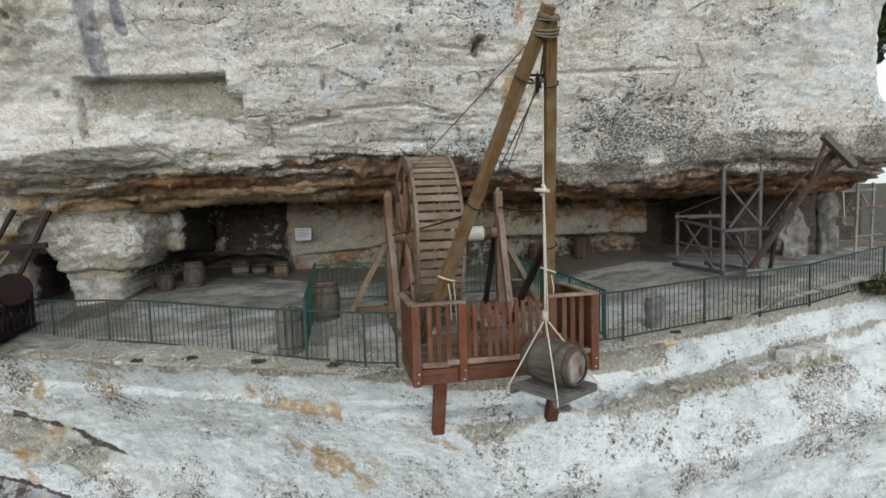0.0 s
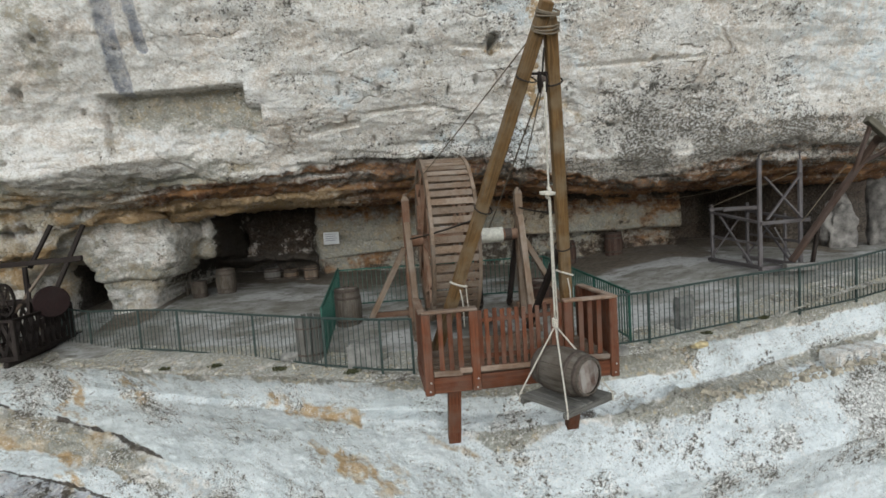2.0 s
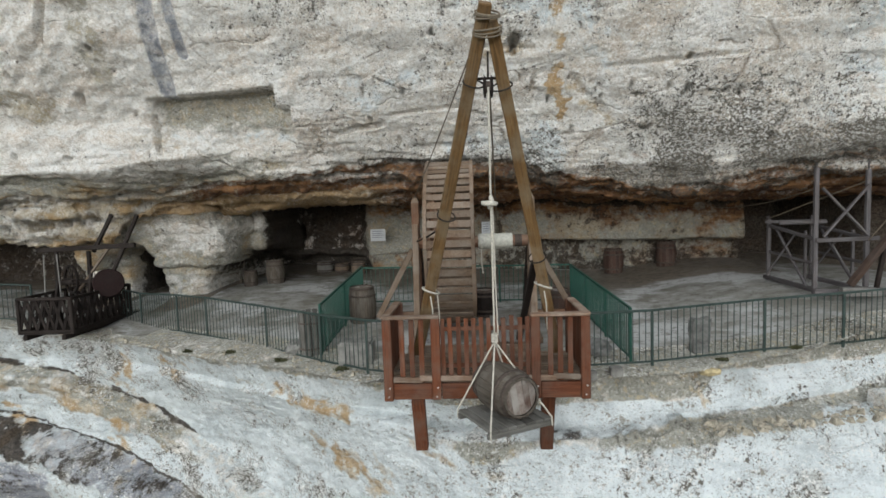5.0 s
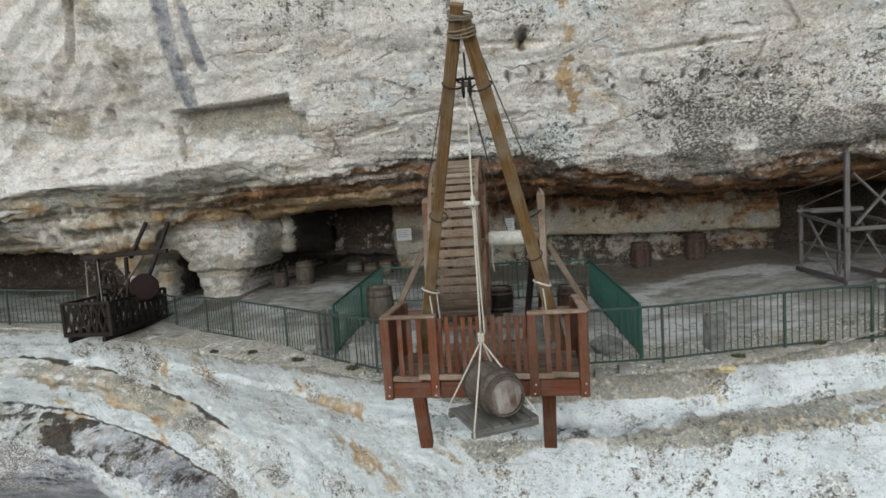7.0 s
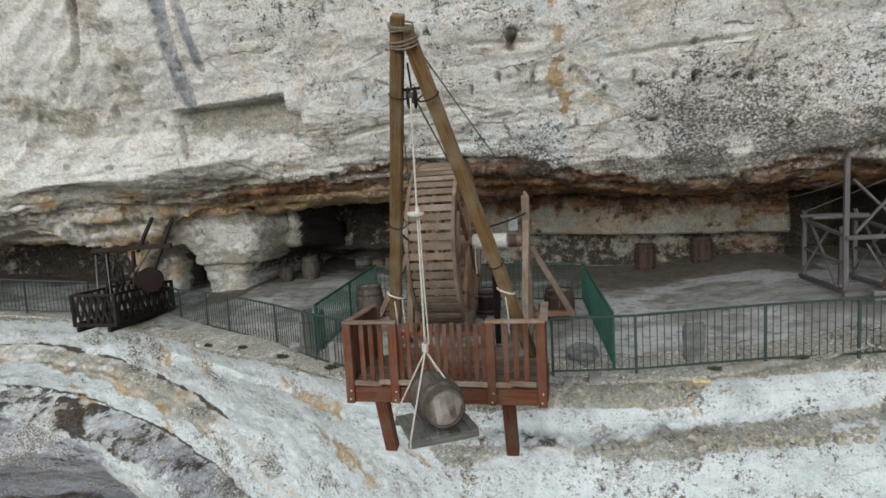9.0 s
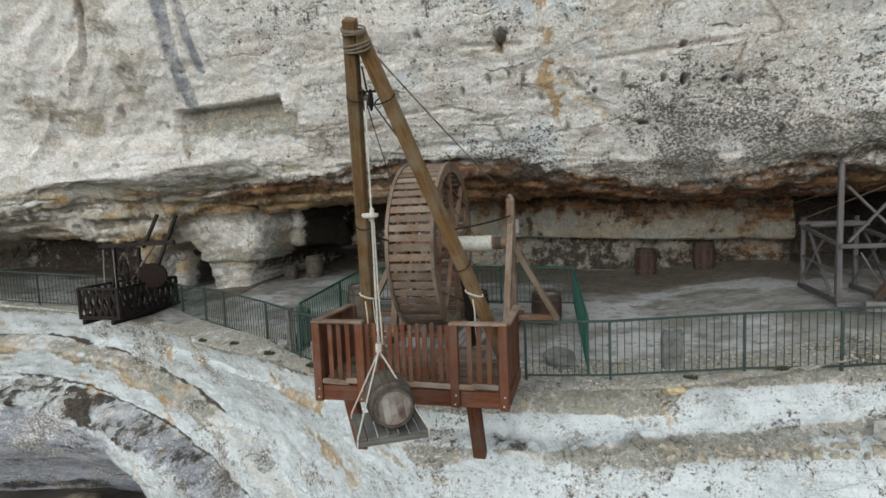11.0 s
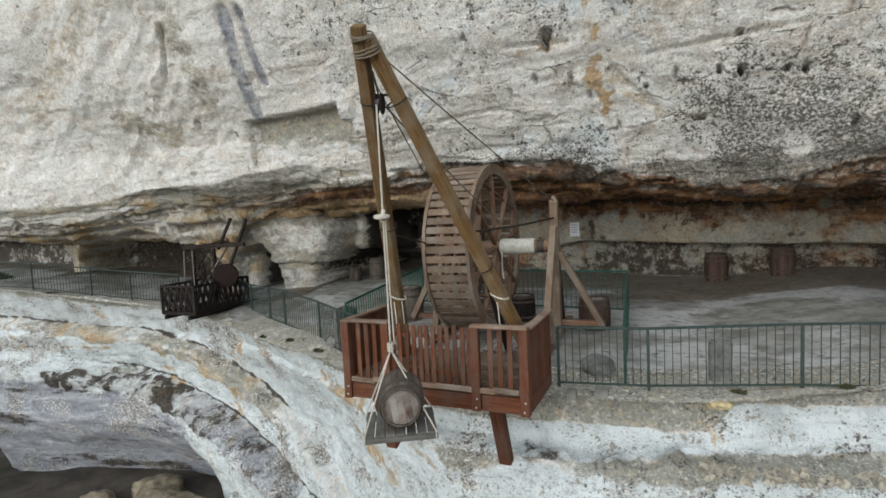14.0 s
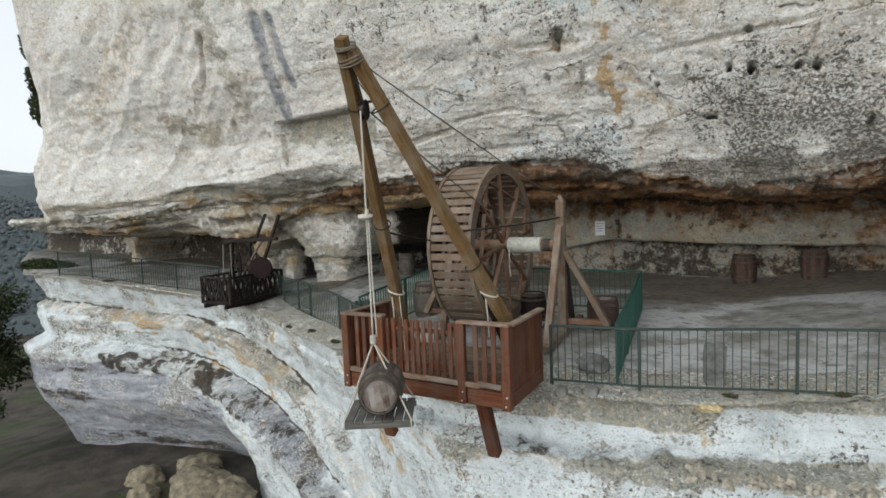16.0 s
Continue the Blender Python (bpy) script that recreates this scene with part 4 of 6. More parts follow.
def rope_material(name, color):
    n = Nodes(name)
    a = n.noise(60, 3, 0.6)
    col = n.mix(n.ramp(a, (0.35, 0.0), (0.65, 1.0)), tuple(c * 0.6 for c in color), color)
    return n.done(col, 0.9, n.bump(n.noise(140, 2), 0.6, 0.006), specular=0.1)


GREEN_PAINT = plain("green_painted_steel", (0.018, 0.075, 0.055), 0.45, 0.0, 0.3, 5.0)
DARK_GREEN = plain("dark_grey_green_steel", (0.034, 0.052, 0.046), 0.5, 0.0, 0.35, 5.0)
ROPE = rope_material("pale_hemp_rope", (0.62, 0.58, 0.50))
OLD_ROPE = rope_material("grey_old_rope", (0.24, 0.20, 0.15))
DARK_ROPE = rope_material("tarred_rope", (0.05, 0.042, 0.035))
IRON = plain("rusted_iron", (0.075, 0.058, 0.048), 0.75, 0.2, 0.4, 20)
ZINC = plain("zinc_bolt", (0.6, 0.6, 0.58), 0.4, 0.8, 0.2, 40)
PALE_DRUM = plain("pale_wound_drum", (0.50, 0.49, 0.43), 0.8, 0.0, 0.2, 14)
SIGN_WHITE = plain("white_panel", (0.56, 0.58, 0.60), 0.5, 0.0, 0.06, 6)
SIGN_GREY = plain("grey_print", (0.22, 0.24, 0.28), 0.6, 0.0, 0.2, 10)
BARREL_WOOD = wood_material("barrel_oak", (0.055, 0.044, 0.034), (0.12, 0.10, 0.08), (0.16, 0.148, 0.128), 0.55)
HEAD_WOOD = wood_material("worn_barrel_head", (0.08, 0.048, 0.038), (0.16, 0.115, 0.092), (0.36, 0.34, 0.31), 0.8)
PALLET_WOOD = wood_material("greyed_pallet_wood", (0.065, 0.062, 0.055), (0.135, 0.128, 0.114), (0.19, 0.185, 0.172), 0.5)
RUST_WOOD = wood_material("reddish_brown_wood", (0.10, 0.05, 0.03), (0.20, 0.11, 0.07), (0.26, 0.2, 0.15), 0.5)
RAIL_WOOD = wood_material("worn_rail_wood", (0.11, 0.065, 0.042), (0.22, 0.145, 0.10), (0.28, 0.235, 0.195), 0.75)
STONE = plain("grey_dressed_stone", (0.20, 0.195, 0.18), 0.95, 0.0, 0.35, 5.0, 0.6)
DARK_STONE = plain("dark_grey_stone", (0.15, 0.148, 0.14), 0.95, 0.0, 0.4, 5.0, 0.6)
YELLOW_STONE = plain("yellow_limestone", (0.46, 0.38, 0.22), 0.95, 0.0, 0.4, 6.0, 0.6)
BROWN_STONE = plain("mossy_boulder", (0.20, 0.17, 0.12), 0.95, 0.0, 0.5, 3.0, 0.7)


# ---- the crane's platform ----
def build_platform():
    p = thing("crane_platform", (0, 0, 0), "red-stained wooden platform box with slatted railings overhanging the ledge", "platform")
    zlo, zhi, w, depth = -0.36, 1.05, 1.7, 1.66
    for x in (-w + 0.075, w - 0.075):
        timber("corner_post", (x, 0.075, zlo), (x, 0.075, zhi - 0.03), 0.15, 0.15, RED_WOOD, p, wear=0.004)
        timber("corner_post", (x, depth - 0.07, zlo), (x, depth - 0.07, zhi - 0.04), 0.13, 0.13, RED_WOOD, p, wear=0.004)
    for x in (-0.82, 0.82):
        timber("intermediate_post", (x, 0.05, zlo + 0.02), (x, 0.05, zhi - 0.02), 0.15, 0.11, RED_WOOD, p, wear=0.004)
    # fascia boards and the worn rails above them
    for a, b in ((-w + 0.15, -0.9), (-0.74, 0.74), (0.9, w - 0.15)):
        timber("fascia_board", (a, 0.07, -0.21), (b, 0.07, -0.21), 0.27, 0.06, RED_WOOD, p, roll=90)
    for a, b, z in ((-w + 0.16, -1.05, 0.005), (-1.1, 0.15, 0.025), (0.1, 1.15, 0.015), (1.1, w - 0.16, 0.03)):
        timber("kick_rail", (a, 0.028, z), (b, 0.028, z - 0.02), 0.05, 0.09, RAIL_WOOD, p, "grey worn rail", wear=0.006)
    for a, b in ((-w, -0.75), (0.75, w)):
        timber("top_rail", (a, 0.07, zhi - 0.005), (b, 0.07, zhi - 0.005), 0.05, 0.17, RAIL_WOOD, p, "worn brown handrail", roll=90, wear=0.005)
    # upright slats: side bays, then the two leaves of the gate
    rng = random.Random(5)
    for a, b, n in ((-w + 0.15, -0.9, 3), (0.9, w - 0.15, 3)):
        for i in range(n):
            x = a + (b - a) * (i + 1) / (n + 1)
            timber("slat", (x, 0.085, -0.06), (x + rng.uniform(-0.008, 0.008), 0.085, zhi - 0.03), 0.085, 0.028, RED_WOOD, p, bevel=0.004)
    for a, b in ((-0.74, -0.02), (0.02, 0.74)):
        timber("gate_stile", (a + 0.04, 0.1, -0.05), (a + 0.04, 0.1, zhi - 0.05), 0.07, 0.03, RED_WOOD, p, bevel=0.004)
        timber("gate_stile", (b - 0.04, 0.1, -0.05), (b - 0.04, 0.1, zhi - 0.04), 0.07, 0.03, RED_WOOD, p, bevel=0.004)
        for i in range(4):
            x = a + 0.1 + (b - a - 0.2) * (i + 0.5) / 4
            timber("slat", (x, 0.12, -0.03), (x + rng.uniform(-0.01, 0.01), 0.12, zhi - 0.03 + rng.uniform(-0.03, 0.02)), 0.075, 0.026, RED_WOOD, p, bevel=0.004)
        for z in (0.2, 0.82):
            timber("gate_rail", (a + 0.01, 0.15, z), (b - 0.01, 0.15, z), 0.07, 0.03, RED_WOOD, p, roll=90, bevel=0.004)
    for x, sgn in ((-w + 0.03, -1), (w - 0.03, 1)):
        for i in range(9):
            y = 0.15 + (depth - 0.29) * (i + 0.5) / 9
            timber("side_board", (x, y, zlo + 0.06), (x, y, zhi - 0.06), 0.02, (depth - 0.3) / 9 - 0.003, RED_WOOD, p, bevel=0.003)
        timber("side_rail", (x, 0.13, zhi - 0.02), (x, depth, zhi - 0.04), 0.14, 0.05, RAIL_WOOD, p, "worn brown handrail", wear=0.005)
        timber("side_sill", (x + sgn * 0.02, 0.15, -0.2), (x + sgn * 0.02, depth - 0.13, -0.2), 0.05, 0.24, RED_WOOD, p)
    for i in range(11):
        y = 0.17 + i * 0.142
        timber("deck_plank", (-w + 0.08, y, -0.06), (w - 0.08, y, -0.06), 0.04, 0.135, OLD_WOOD, p, roll=0, bevel=0.006)
    for x in (-1.3, -0.45, 0.45, 1.3):
        timber("joist", (x, 0.12, -0.17), (x, depth + 0.3, -0.17), 0.1, 0.16, RUST_WOOD, p)
    for x in (-1.18, 1.05):
        timber("strut", (x, 0.3, -0.3), (x, 0.76, -1.5), 0.22, 0.18, RED_WOOD, p, "red-stained bearing strut", wear=0.004)
    bolt = lathe(((0.016, 0), (0.016, 0.01), (0.008, 0.014)), 8)
    first = None
    for x in (-1.62, -0.82, 0.82, 1.62):
        for z in (-0.28, -0.13):
            if first is None:
                first = part("bolt", bolt, ZINC, p, "zinc bolt head", pose(x, 0.0, z, 90, 0, 0))
            else:
                part("bolt", first.data, ZINC, p, "zinc bolt head", pose(x + 0.02 * (z > -0.2), -0.003, z, 90, 0, 0))
    return p


build_platform()


# ---- the jib: two leaning beams lashed at the head ----
HEAD = Vector((0.12, -1.7, 5.22))
FOOT_L, FOOT_R = Vector((-1.3, 1.66, -0.02)), Vector((1.4, 1.68, -0.02))


def on_beam(foot, z):
    return foot + (HEAD - foot) * ((z - foot.z) / (HEAD.z - foot.z))


def build_jib():
    j = thing("crane_jib", (0, 1.66, 0), "leaning pair of oiled pine beams lashed together at the head", "crane jib")
    base = Vector((0, 1.66, 0))
    off = Vector((0.045, 0.06, -0.02))
    timber("beam", FOOT_L - base, Vector((0.1, -1.77, 5.36)) - base, 0.205, 0.205, BEAM_WOOD, j, bevel=0.014, taper=0.8, wear=0.008)
    timber("beam", FOOT_R - base, HEAD + off - base, 0.205, 0.205, BEAM_WOOD, j, bevel=0.014, taper=0.8, wear=0.008)
    way = ((HEAD - FOOT_L).normalized() + (HEAD - FOOT_R).normalized()).normalized()
    q = way.to_track_quat("Z", "Y").to_matrix().to_4x4()
    for k, (s, r) in enumerate(((-0.2, 0.175), (-0.17, 0.17), (-0.14, 0.168), (-0.02, 0.15), (0.01, 0.147), (0.04, 0.145))):
        bm = bmesh.new()
        ell = [Vector((r * 1.05 * math.cos(a), r * 0.82 * math.sin(a), 0.02 * math.sin(a + k))) for a in [i * math.tau / 24 for i in range(25)]]
        tube(bm, [q @ v + HEAD - base + way * s for v in ell], 0.013)
        part("lashing", bm, OLD_ROPE, j, "weathered rope lashing")
    z = 4.55
    timber("spreader", on_beam(FOOT_L, z) - base, on_beam(FOOT_R, z) - base, 0.035, 0.035, DARK_WOOD, j, "dark cross bar")
    for foot, zz in ((FOOT_L, 1.37), (FOOT_R, 1.42)):
        c = on_beam(foot, zz) - base
        bm = bmesh.new()
        tube(bm, [c + Vector((0.145 * math.cos(a), 0.15 * math.sin(a), 0.07 * math.cos(a + 2.4) + 0.05 * math.sin(a))) for a in [i * math.tau / 20 for i in range(21)]], 0.018)
        part("rope_ring", bm, ROPE, j, "pale rope loop")
        rope("tail_rope", (c + Vector((0.0, -0.15, -0.08)), c + Vector((0.03, -0.17, -0.3)), c + Vector((0.04, -0.15, -0.75))), 0.012, ROPE, j, "pale hanging rope")
    rope("tail_rope", (on_beam(FOOT_L, 1.3) - base + Vector((0.14, -0.12, 0)), on_beam(FOOT_L, 1.3) - base + Vector((0.2, -0.1, -1.15))), 0.01, ROPE, j, "pale hanging rope")
    for foot, zz in ((FOOT_L, 4.5), (FOOT_R, 4.45), (FOOT_R, 1.95), (FOOT_L, 2.7)):
        c = on_beam(foot, zz) - base
        fq = (HEAD - foot).normalized().to_track_quat("Z", "Y").to_matrix().to_4x4()
        bm = bmesh.new()
        tube(bm, [fq @ Vector((0.145 * math.cos(a), 0.15 * math.sin(a), 0)) + c for a in [i * math.tau / 16 for i in range(17)]], 0.012)
        part("strap", bm, DARK_ROPE, j, "dark strap")
    timber("back_strut", on_beam(FOOT_R, 1.85) - base + Vector((-0.05, 0.1, 0)), (0.72, 0.55, 0.08), 0.11, 0.12, DARK_WOOD, j, "dark prop behind the beam", wear=0.005)
    return j


build_jib()


def build_pulley():
    at = Vector((0.12, -1.36, 4.42))
    p = thing("pulley_block", tuple(at), "dark wooden pulley block hung below the jib head", "pulley")
    for x in (-0.045, 0.045):
        bm = bmesh.new()
        bmesh.ops.create_uvsphere(bm, u_segments=14, v_segments=10, radius=1, matrix=pose(x, 0, 0) @ Matrix.Diagonal((0.026, 0.08, 0.15, 1)))
        part("cheek", bm, DARK_WOOD, p)
    part("sheave", ring_mesh("sheave", 0.02, 0.075, 0.06, IRON, 20), IRON, p, "iron sheave")
    rope("strop", ((0, 0, 0.1), (0.0, -0.06, 0.25), (0, -0.14, 0.42)), 0.014, DARK_ROPE, p, "dark rope strop")
    return p


build_pulley()

HOOK = Vector((0.11, -1.42, 0.98))


def build_hoist_rope():
    h = thing("hoist_rope", tuple(HOOK), "pale hemp hoisting rope running from drum over pulley to the load", "rope")
    rope("fall", ((0.01, -0.02, 3.42), (0, 0, 1.9), (0, 0, 0.12)), 0.014, ROPE, h)
    rope("lead", (Vector((0.14, -1.28, 4.42)) - HOOK, Vector((0.42, 4.2, 2.16)) - HOOK), 0.013, OLD_ROPE, h, "grey lead to the drum", sag=0.04)
    bm = lathe(((0.03, -0.03), (0.11, -0.02), (0.115, 0.02), (0.03, 0.035)), 14)
    part("toggle", bm, ROPE, h, "pale wooden disc on the rope", pose(-0.02, 0, 1.9, 8, 4, 0))
    rope("toggle_knot", ((-0.03, 0.02, 1.84), (0.02, -0.03, 1.9), (0.0, 0.02, 1.99)), 0.03, ROPE, h)
    for k in range(4):
        bm = bmesh.new()
        tube(bm, [Vector((0.032 * math.cos(a), 0.032 * math.sin(a), 0.02 + 0.03 * k + 0.008 * math.sin(a))) for a in [i * math.tau / 12 for i in range(13)]], 0.017)
        part("knot", bm, ROPE, h)
    rope("second_fall", ((0.05, 0.03, 0.1), (0.03, 0.02, 0.9), (0.02, 0.02, 1.9)), 0.011, ROPE, h)
    return h


build_hoist_rope()


def barrel(name, at, label, r=0.30, r_end=0.235, length=0.78, staves=18, matrix=None, group="", wood=BARREL_WOOD, head=HEAD_WOOD, hoop=IRON):
    """A coopered barrel standing on its end, its base at the place given."""
    b = thing(name, at, label, "barrel", group)
    if matrix is not None:
        b.matrix_basis = matrix
    bm = bmesh.new()
    half, rows = math.pi / staves * 0.965, 7
    outer, inner = [], []
    for i in range(rows):
        t = i / (rows - 1)
        r_ = r_end + (r - r_end) * math.sin(math.pi * t) ** 0.8
        outer.append([bm.verts.new(((r_ + c) * math.cos(a), (r_ + c) * math.sin(a), t * length)) for a, c in ((-half, -0.004), (0, 0.002), (half, -0.004))])
        inner.append([bm.verts.new(((r_ - 0.03) * math.cos(a), (r_ - 0.03) * math.sin(a), t * length)) for a in (-half, half)])
    for i in range(rows - 1):
        for k in range(2):
            bm.faces.new((outer[i][k], outer[i][k + 1], outer[i + 1][k + 1], outer[i + 1][k]))
        bm.faces.new((outer[i][0], outer[i + 1][0], inner[i + 1][0], inner[i][0]))
        bm.faces.new((outer[i][2], inner[i][1], inner[i + 1][1], outer[i + 1][2]))
    for i in (0, rows - 1):
        bm.faces.new((outer[i][0], outer[i][1], outer[i][2], inner[i][1], inner[i][0]))
    bmesh.ops.recalc_face_normals(bm, faces=bm.faces)
    first = part("stave", bm, wood, b)
    for k in range(1, staves):
        part("stave", first.data, wood, b, place=pose(0, 0, 0, 0, 0, 360 / staves * k))
    for t in (0.05, 0.22, 0.78, 0.95):
        rr = r_end + (r - r_end) * math.sin(math.pi * t) ** 0.8
        dr = (r - r_end) * (0.16 if t < 0.5 else -0.16)
        bm = bmesh.new()
        n = 28
        q = [[bm.verts.new((rad * math.cos(k * math.tau / n), rad * math.sin(k * math.tau / n), t * length + dz)) for k in range(n)] for rad, dz in ((rr + 0.003 - dr / 2, -0.03), (rr + 0.009 - dr / 2, -0.028), (rr + 0.009 + dr / 2, 0.028), (rr + 0.003 + dr / 2, 0.03))]
        for q0, q1 in zip(q, q[1:]):
            for k in range(n):
                bm.faces.new((q0[k], q0[(k + 1) % n], q1[(k + 1) % n], q1[k])).smooth = True
        part("hoop", bm, hoop, b, "dark iron hoop")
    for z, top in ((0.035, 0), (length - 0.035, 1)):
        for k in range(5):
            x0, x1 = -1 + 0.4 * k, -1 + 0.4 * (k + 1)
            rr = r_end - 0.03
            bm = bmesh.new()
            xsn = [x0 + (x1 - x0) * (0.015 + 0.97 * s / 6) for s in range(7)]
            low = [(x * rr, -rr * math.sqrt(max(0.0, 1 - x * x))) for x in xsn]
            high = [(x * rr, rr * math.sqrt(max(0.0, 1 - x * x))) for x in xsn[::-1]]
            loop = [p for i, p in enumerate(low + high)]
            f = bm.faces.new([bm.verts.new((x, y, 0)) for x, y in loop])
            ext = bmesh.ops.extrude_face_region(bm, geom=[f])
            bmesh.ops.translate(bm, verts=[v for v in ext["geom"] if isinstance(v, bmesh.types.BMVert)], vec=(0, 0, 0.02))
            bmesh.ops.remove_doubles(bm, verts=bm.verts, dist=0.0005)
            bmesh.ops.recalc_face_normals(bm, faces=bm.faces)
            part("head_board", bm, head, b, "worn pale head board", pose(0, 0, z - 0.01, 0, 0, 8))
    return b


PALLET_TURN = 29.0


def build_load():
    c = Vector((0.2, -1.42, -0.03))
    s = thing("load_pallet", tuple(c), "grey plank pallet slung from the hoisting rope on four ropes", "pallet", turn=PALLET_TURN)
    for i in range(7):
        x = -0.42 + i * 0.14
        timber("plank", (x, -0.46, 0.0), (x + 0.004, 0.44, 0.0), 0.125, 0.035, PALLET_WOOD, s, bevel=0.006, wear=0.003)
    for y in (-0.42, 0.38):
        timber("bearer", (-0.5, y, -0.06), (0.5, y, -0.06), 0.08, 0.06, PALLET_WOOD, s, roll=90)
    inv = s.matrix_basis.inverted()
    top = inv @ (HOOK + Vector((0, 0, 0.02)))
    for x, y in ((-0.48, -0.47), (0.47, -0.47), (0.47, 0.43), (-0.48, 0.43)):
        rope("sling", (top, (x, y, 0.03), (x * 1.01, y * 1.01, -0.09)), 0.012, ROPE, s, "pale rope sling", steps=5)
    m = pose(c.x, c.y, c.z + 0.018 + 0.345, 0, 0, PALLET_TURN) @ pose(0.02, 0.42, 0, 90, 0, 0)
    barrel("hanging_barrel", (0, 0, 0), "old oak barrel lying on the slung pallet", 0.335, 0.265, 0.86, matrix=m, group="barrels")


build_load()


# ---- treadwheel and its trestles ----
WHEEL = Vector((-0.66, 4.42, 1.96))


def build_wheel():
    w = thing("treadwheel", tuple(WHEEL), "large weathered wooden treadwheel with slatted tread and spoked sides", "wheel")
    r, half = 1.97, 0.5
    felloe = ring_mesh("felloe", r - 0.24, r, 0.075, OLD_WOOD, 7, 0.0, math.tau / 8 - 0.006)
    for x in (-half, half):
        for k in range(8):
            part("felloe", felloe, OLD_WOOD, w, place=pose(x, 0, 0, 45 * k + (10 if x > 0 else 0), 0, 0))
        for k in range(4):
            a = math.radians(45 * k + 8)
            timber("spoke", (x, -1.75 * math.cos(a), -1.75 * math.sin(a)), (x, 1.75 * math.cos(a), 1.75 * math.sin(a)), 0.1, 0.075, RUST_WOOD, w, wear=0.004)
        for k in range(4):
            a0, a1 = math.radians(90 * k + 30), math.radians(90 * k + 120)
            timber("brace", (x * 0.97, 1.78 * math.cos(a0), 1.78 * math.sin(a0)), (x * 0.97, 1.78 * math.cos(a1), 1.78 * math.sin(a1)), 0.085, 0.05, RUST_WOOD, w, wear=0.004)
    bm = bmesh.new()
    bmesh.ops.create_cube(bm, size=1, matrix=Matrix.Diagonal((2 * half - 0.075, 0.15, 0.03, 1)))
    bmesh.ops.bevel(bm, geom=list(bm.edges), offset=0.005, segments=1, affect="EDGES")
    for v in bm.verts:
        v.co.z += 0.004 * noise.noise(v.co * 9)
    n = 58
    first = None
    rng = random.Random(3)
    for k in range(n):
        m = pose(rng.uniform(-0.006, 0.006), 0, 0, 360 / n * k, 0, 0) @ pose(0, 0, r - 0.045, rng.uniform(-2, 2), 0, rng.uniform(-0.5, 0.5))
        if first is None:
            first = part("tread_board", bm, OLD_WOOD, w, place=m)
        else:
            part("tread_board", first.data, OLD_WOOD, w, place=m)
    return w


build_wheel()


def build_axle():
    a = thing("wheel_axle", (WHEEL.x, WHEEL.y, WHEEL.z), "dark timber axle with a pale winding drum", "axle")
    bm = lathe(((0.13, -0.95), (0.14, -0.9), (0.14, 1.8), (0.12, 1.92)), 8)
    part("shaft", bm, RUST_WOOD, a, place=pose(0, 0, 0, 0, 90, 0))
    bm = lathe(((0.14, 0.62), (0.185, 0.63), (0.19, 0.66), (0.185, 1.4), (0.19, 1.44), (0.14, 1.45)), 22)
    part("drum", bm, PALE_DRUM, a, "pale rope-wound drum", place=pose(0, 0, 0, 0, 90, 0))
    bm = lathe(((0.145, 1.5), (0.15, 1.51), (0.15, 1.66), (0.145, 1.67)), 14)
    part("collar", bm, IRON, a, "dark iron collar", place=pose(0, 0, 0, 0, 90, 0))
    rope("rope_tail", ((0.7, -0.2, -0.05), (0.69, -0.2, -0.5), (0.72, -0.21, -0.75)), 0.016, ROPE, a, "pale loose rope end")


build_axle()


def build_trestle(x, y, side, label):
    t = thing("trestle", (x, y, -0.25), label, "trestle", "trestles of the treadwheel")
    timber("post", (0, 0, 0), (0, 0, 3.2), 0.19, 0.19, OLD_WOOD if side > 0 else RUST_WOOD, t, wear=0.008)
    bm = bmesh.new()
    bmesh.ops.create_cone(bm, cap_ends=True, segments=4, radius1=0.14, radius2=0.03, depth=0.16, matrix=pose(0, 0, 3.28, 0, 0, 45))
    part("pointed_cap", bm, OLD_WOOD, t)
    timber("front_strut", (-0.06 * side, -1.05, 0.05), (0.0, -0.12, 2.65), 0.15, 0.18, OLD_WOOD, t, "pale leaning strut", wear=0.006)
    timber("back_strut", (-0.1 * side, 1.1, 0.2), (-0.02 * side, 0.12, 2.4), 0.12, 0.15, DARK_WOOD, t, "dark leaning strut", wear=0.006)
    timber("side_brace", (1.03 * side, 0.0, 0.36), (0.1 * side, -0.05, 2.05), 0.14, 0.15, OLD_WOOD, t, wear=0.006)
    timber("sill", (-0.15 * side, 0.1, 0.4), (1.05 * side, 0.12, 0.4), 0.15, 0.13, RUST_WOOD, t, "reddish brown sill", wear=0.004)
    timber("ground_beam", (0.0, -1.3, 0.06), (0.0, 1.5, 0.2), 0.17, 0.15, OLD_WOOD, t, wear=0.006)
    return t


build_trestle(1.24, 4.47, 1, "weathered oak trestle with a pointed post beside the winding drum")
build_trestle(-1.56, 4.62, -1, "reddish oak trestle with a pointed post beside the wheel rim")


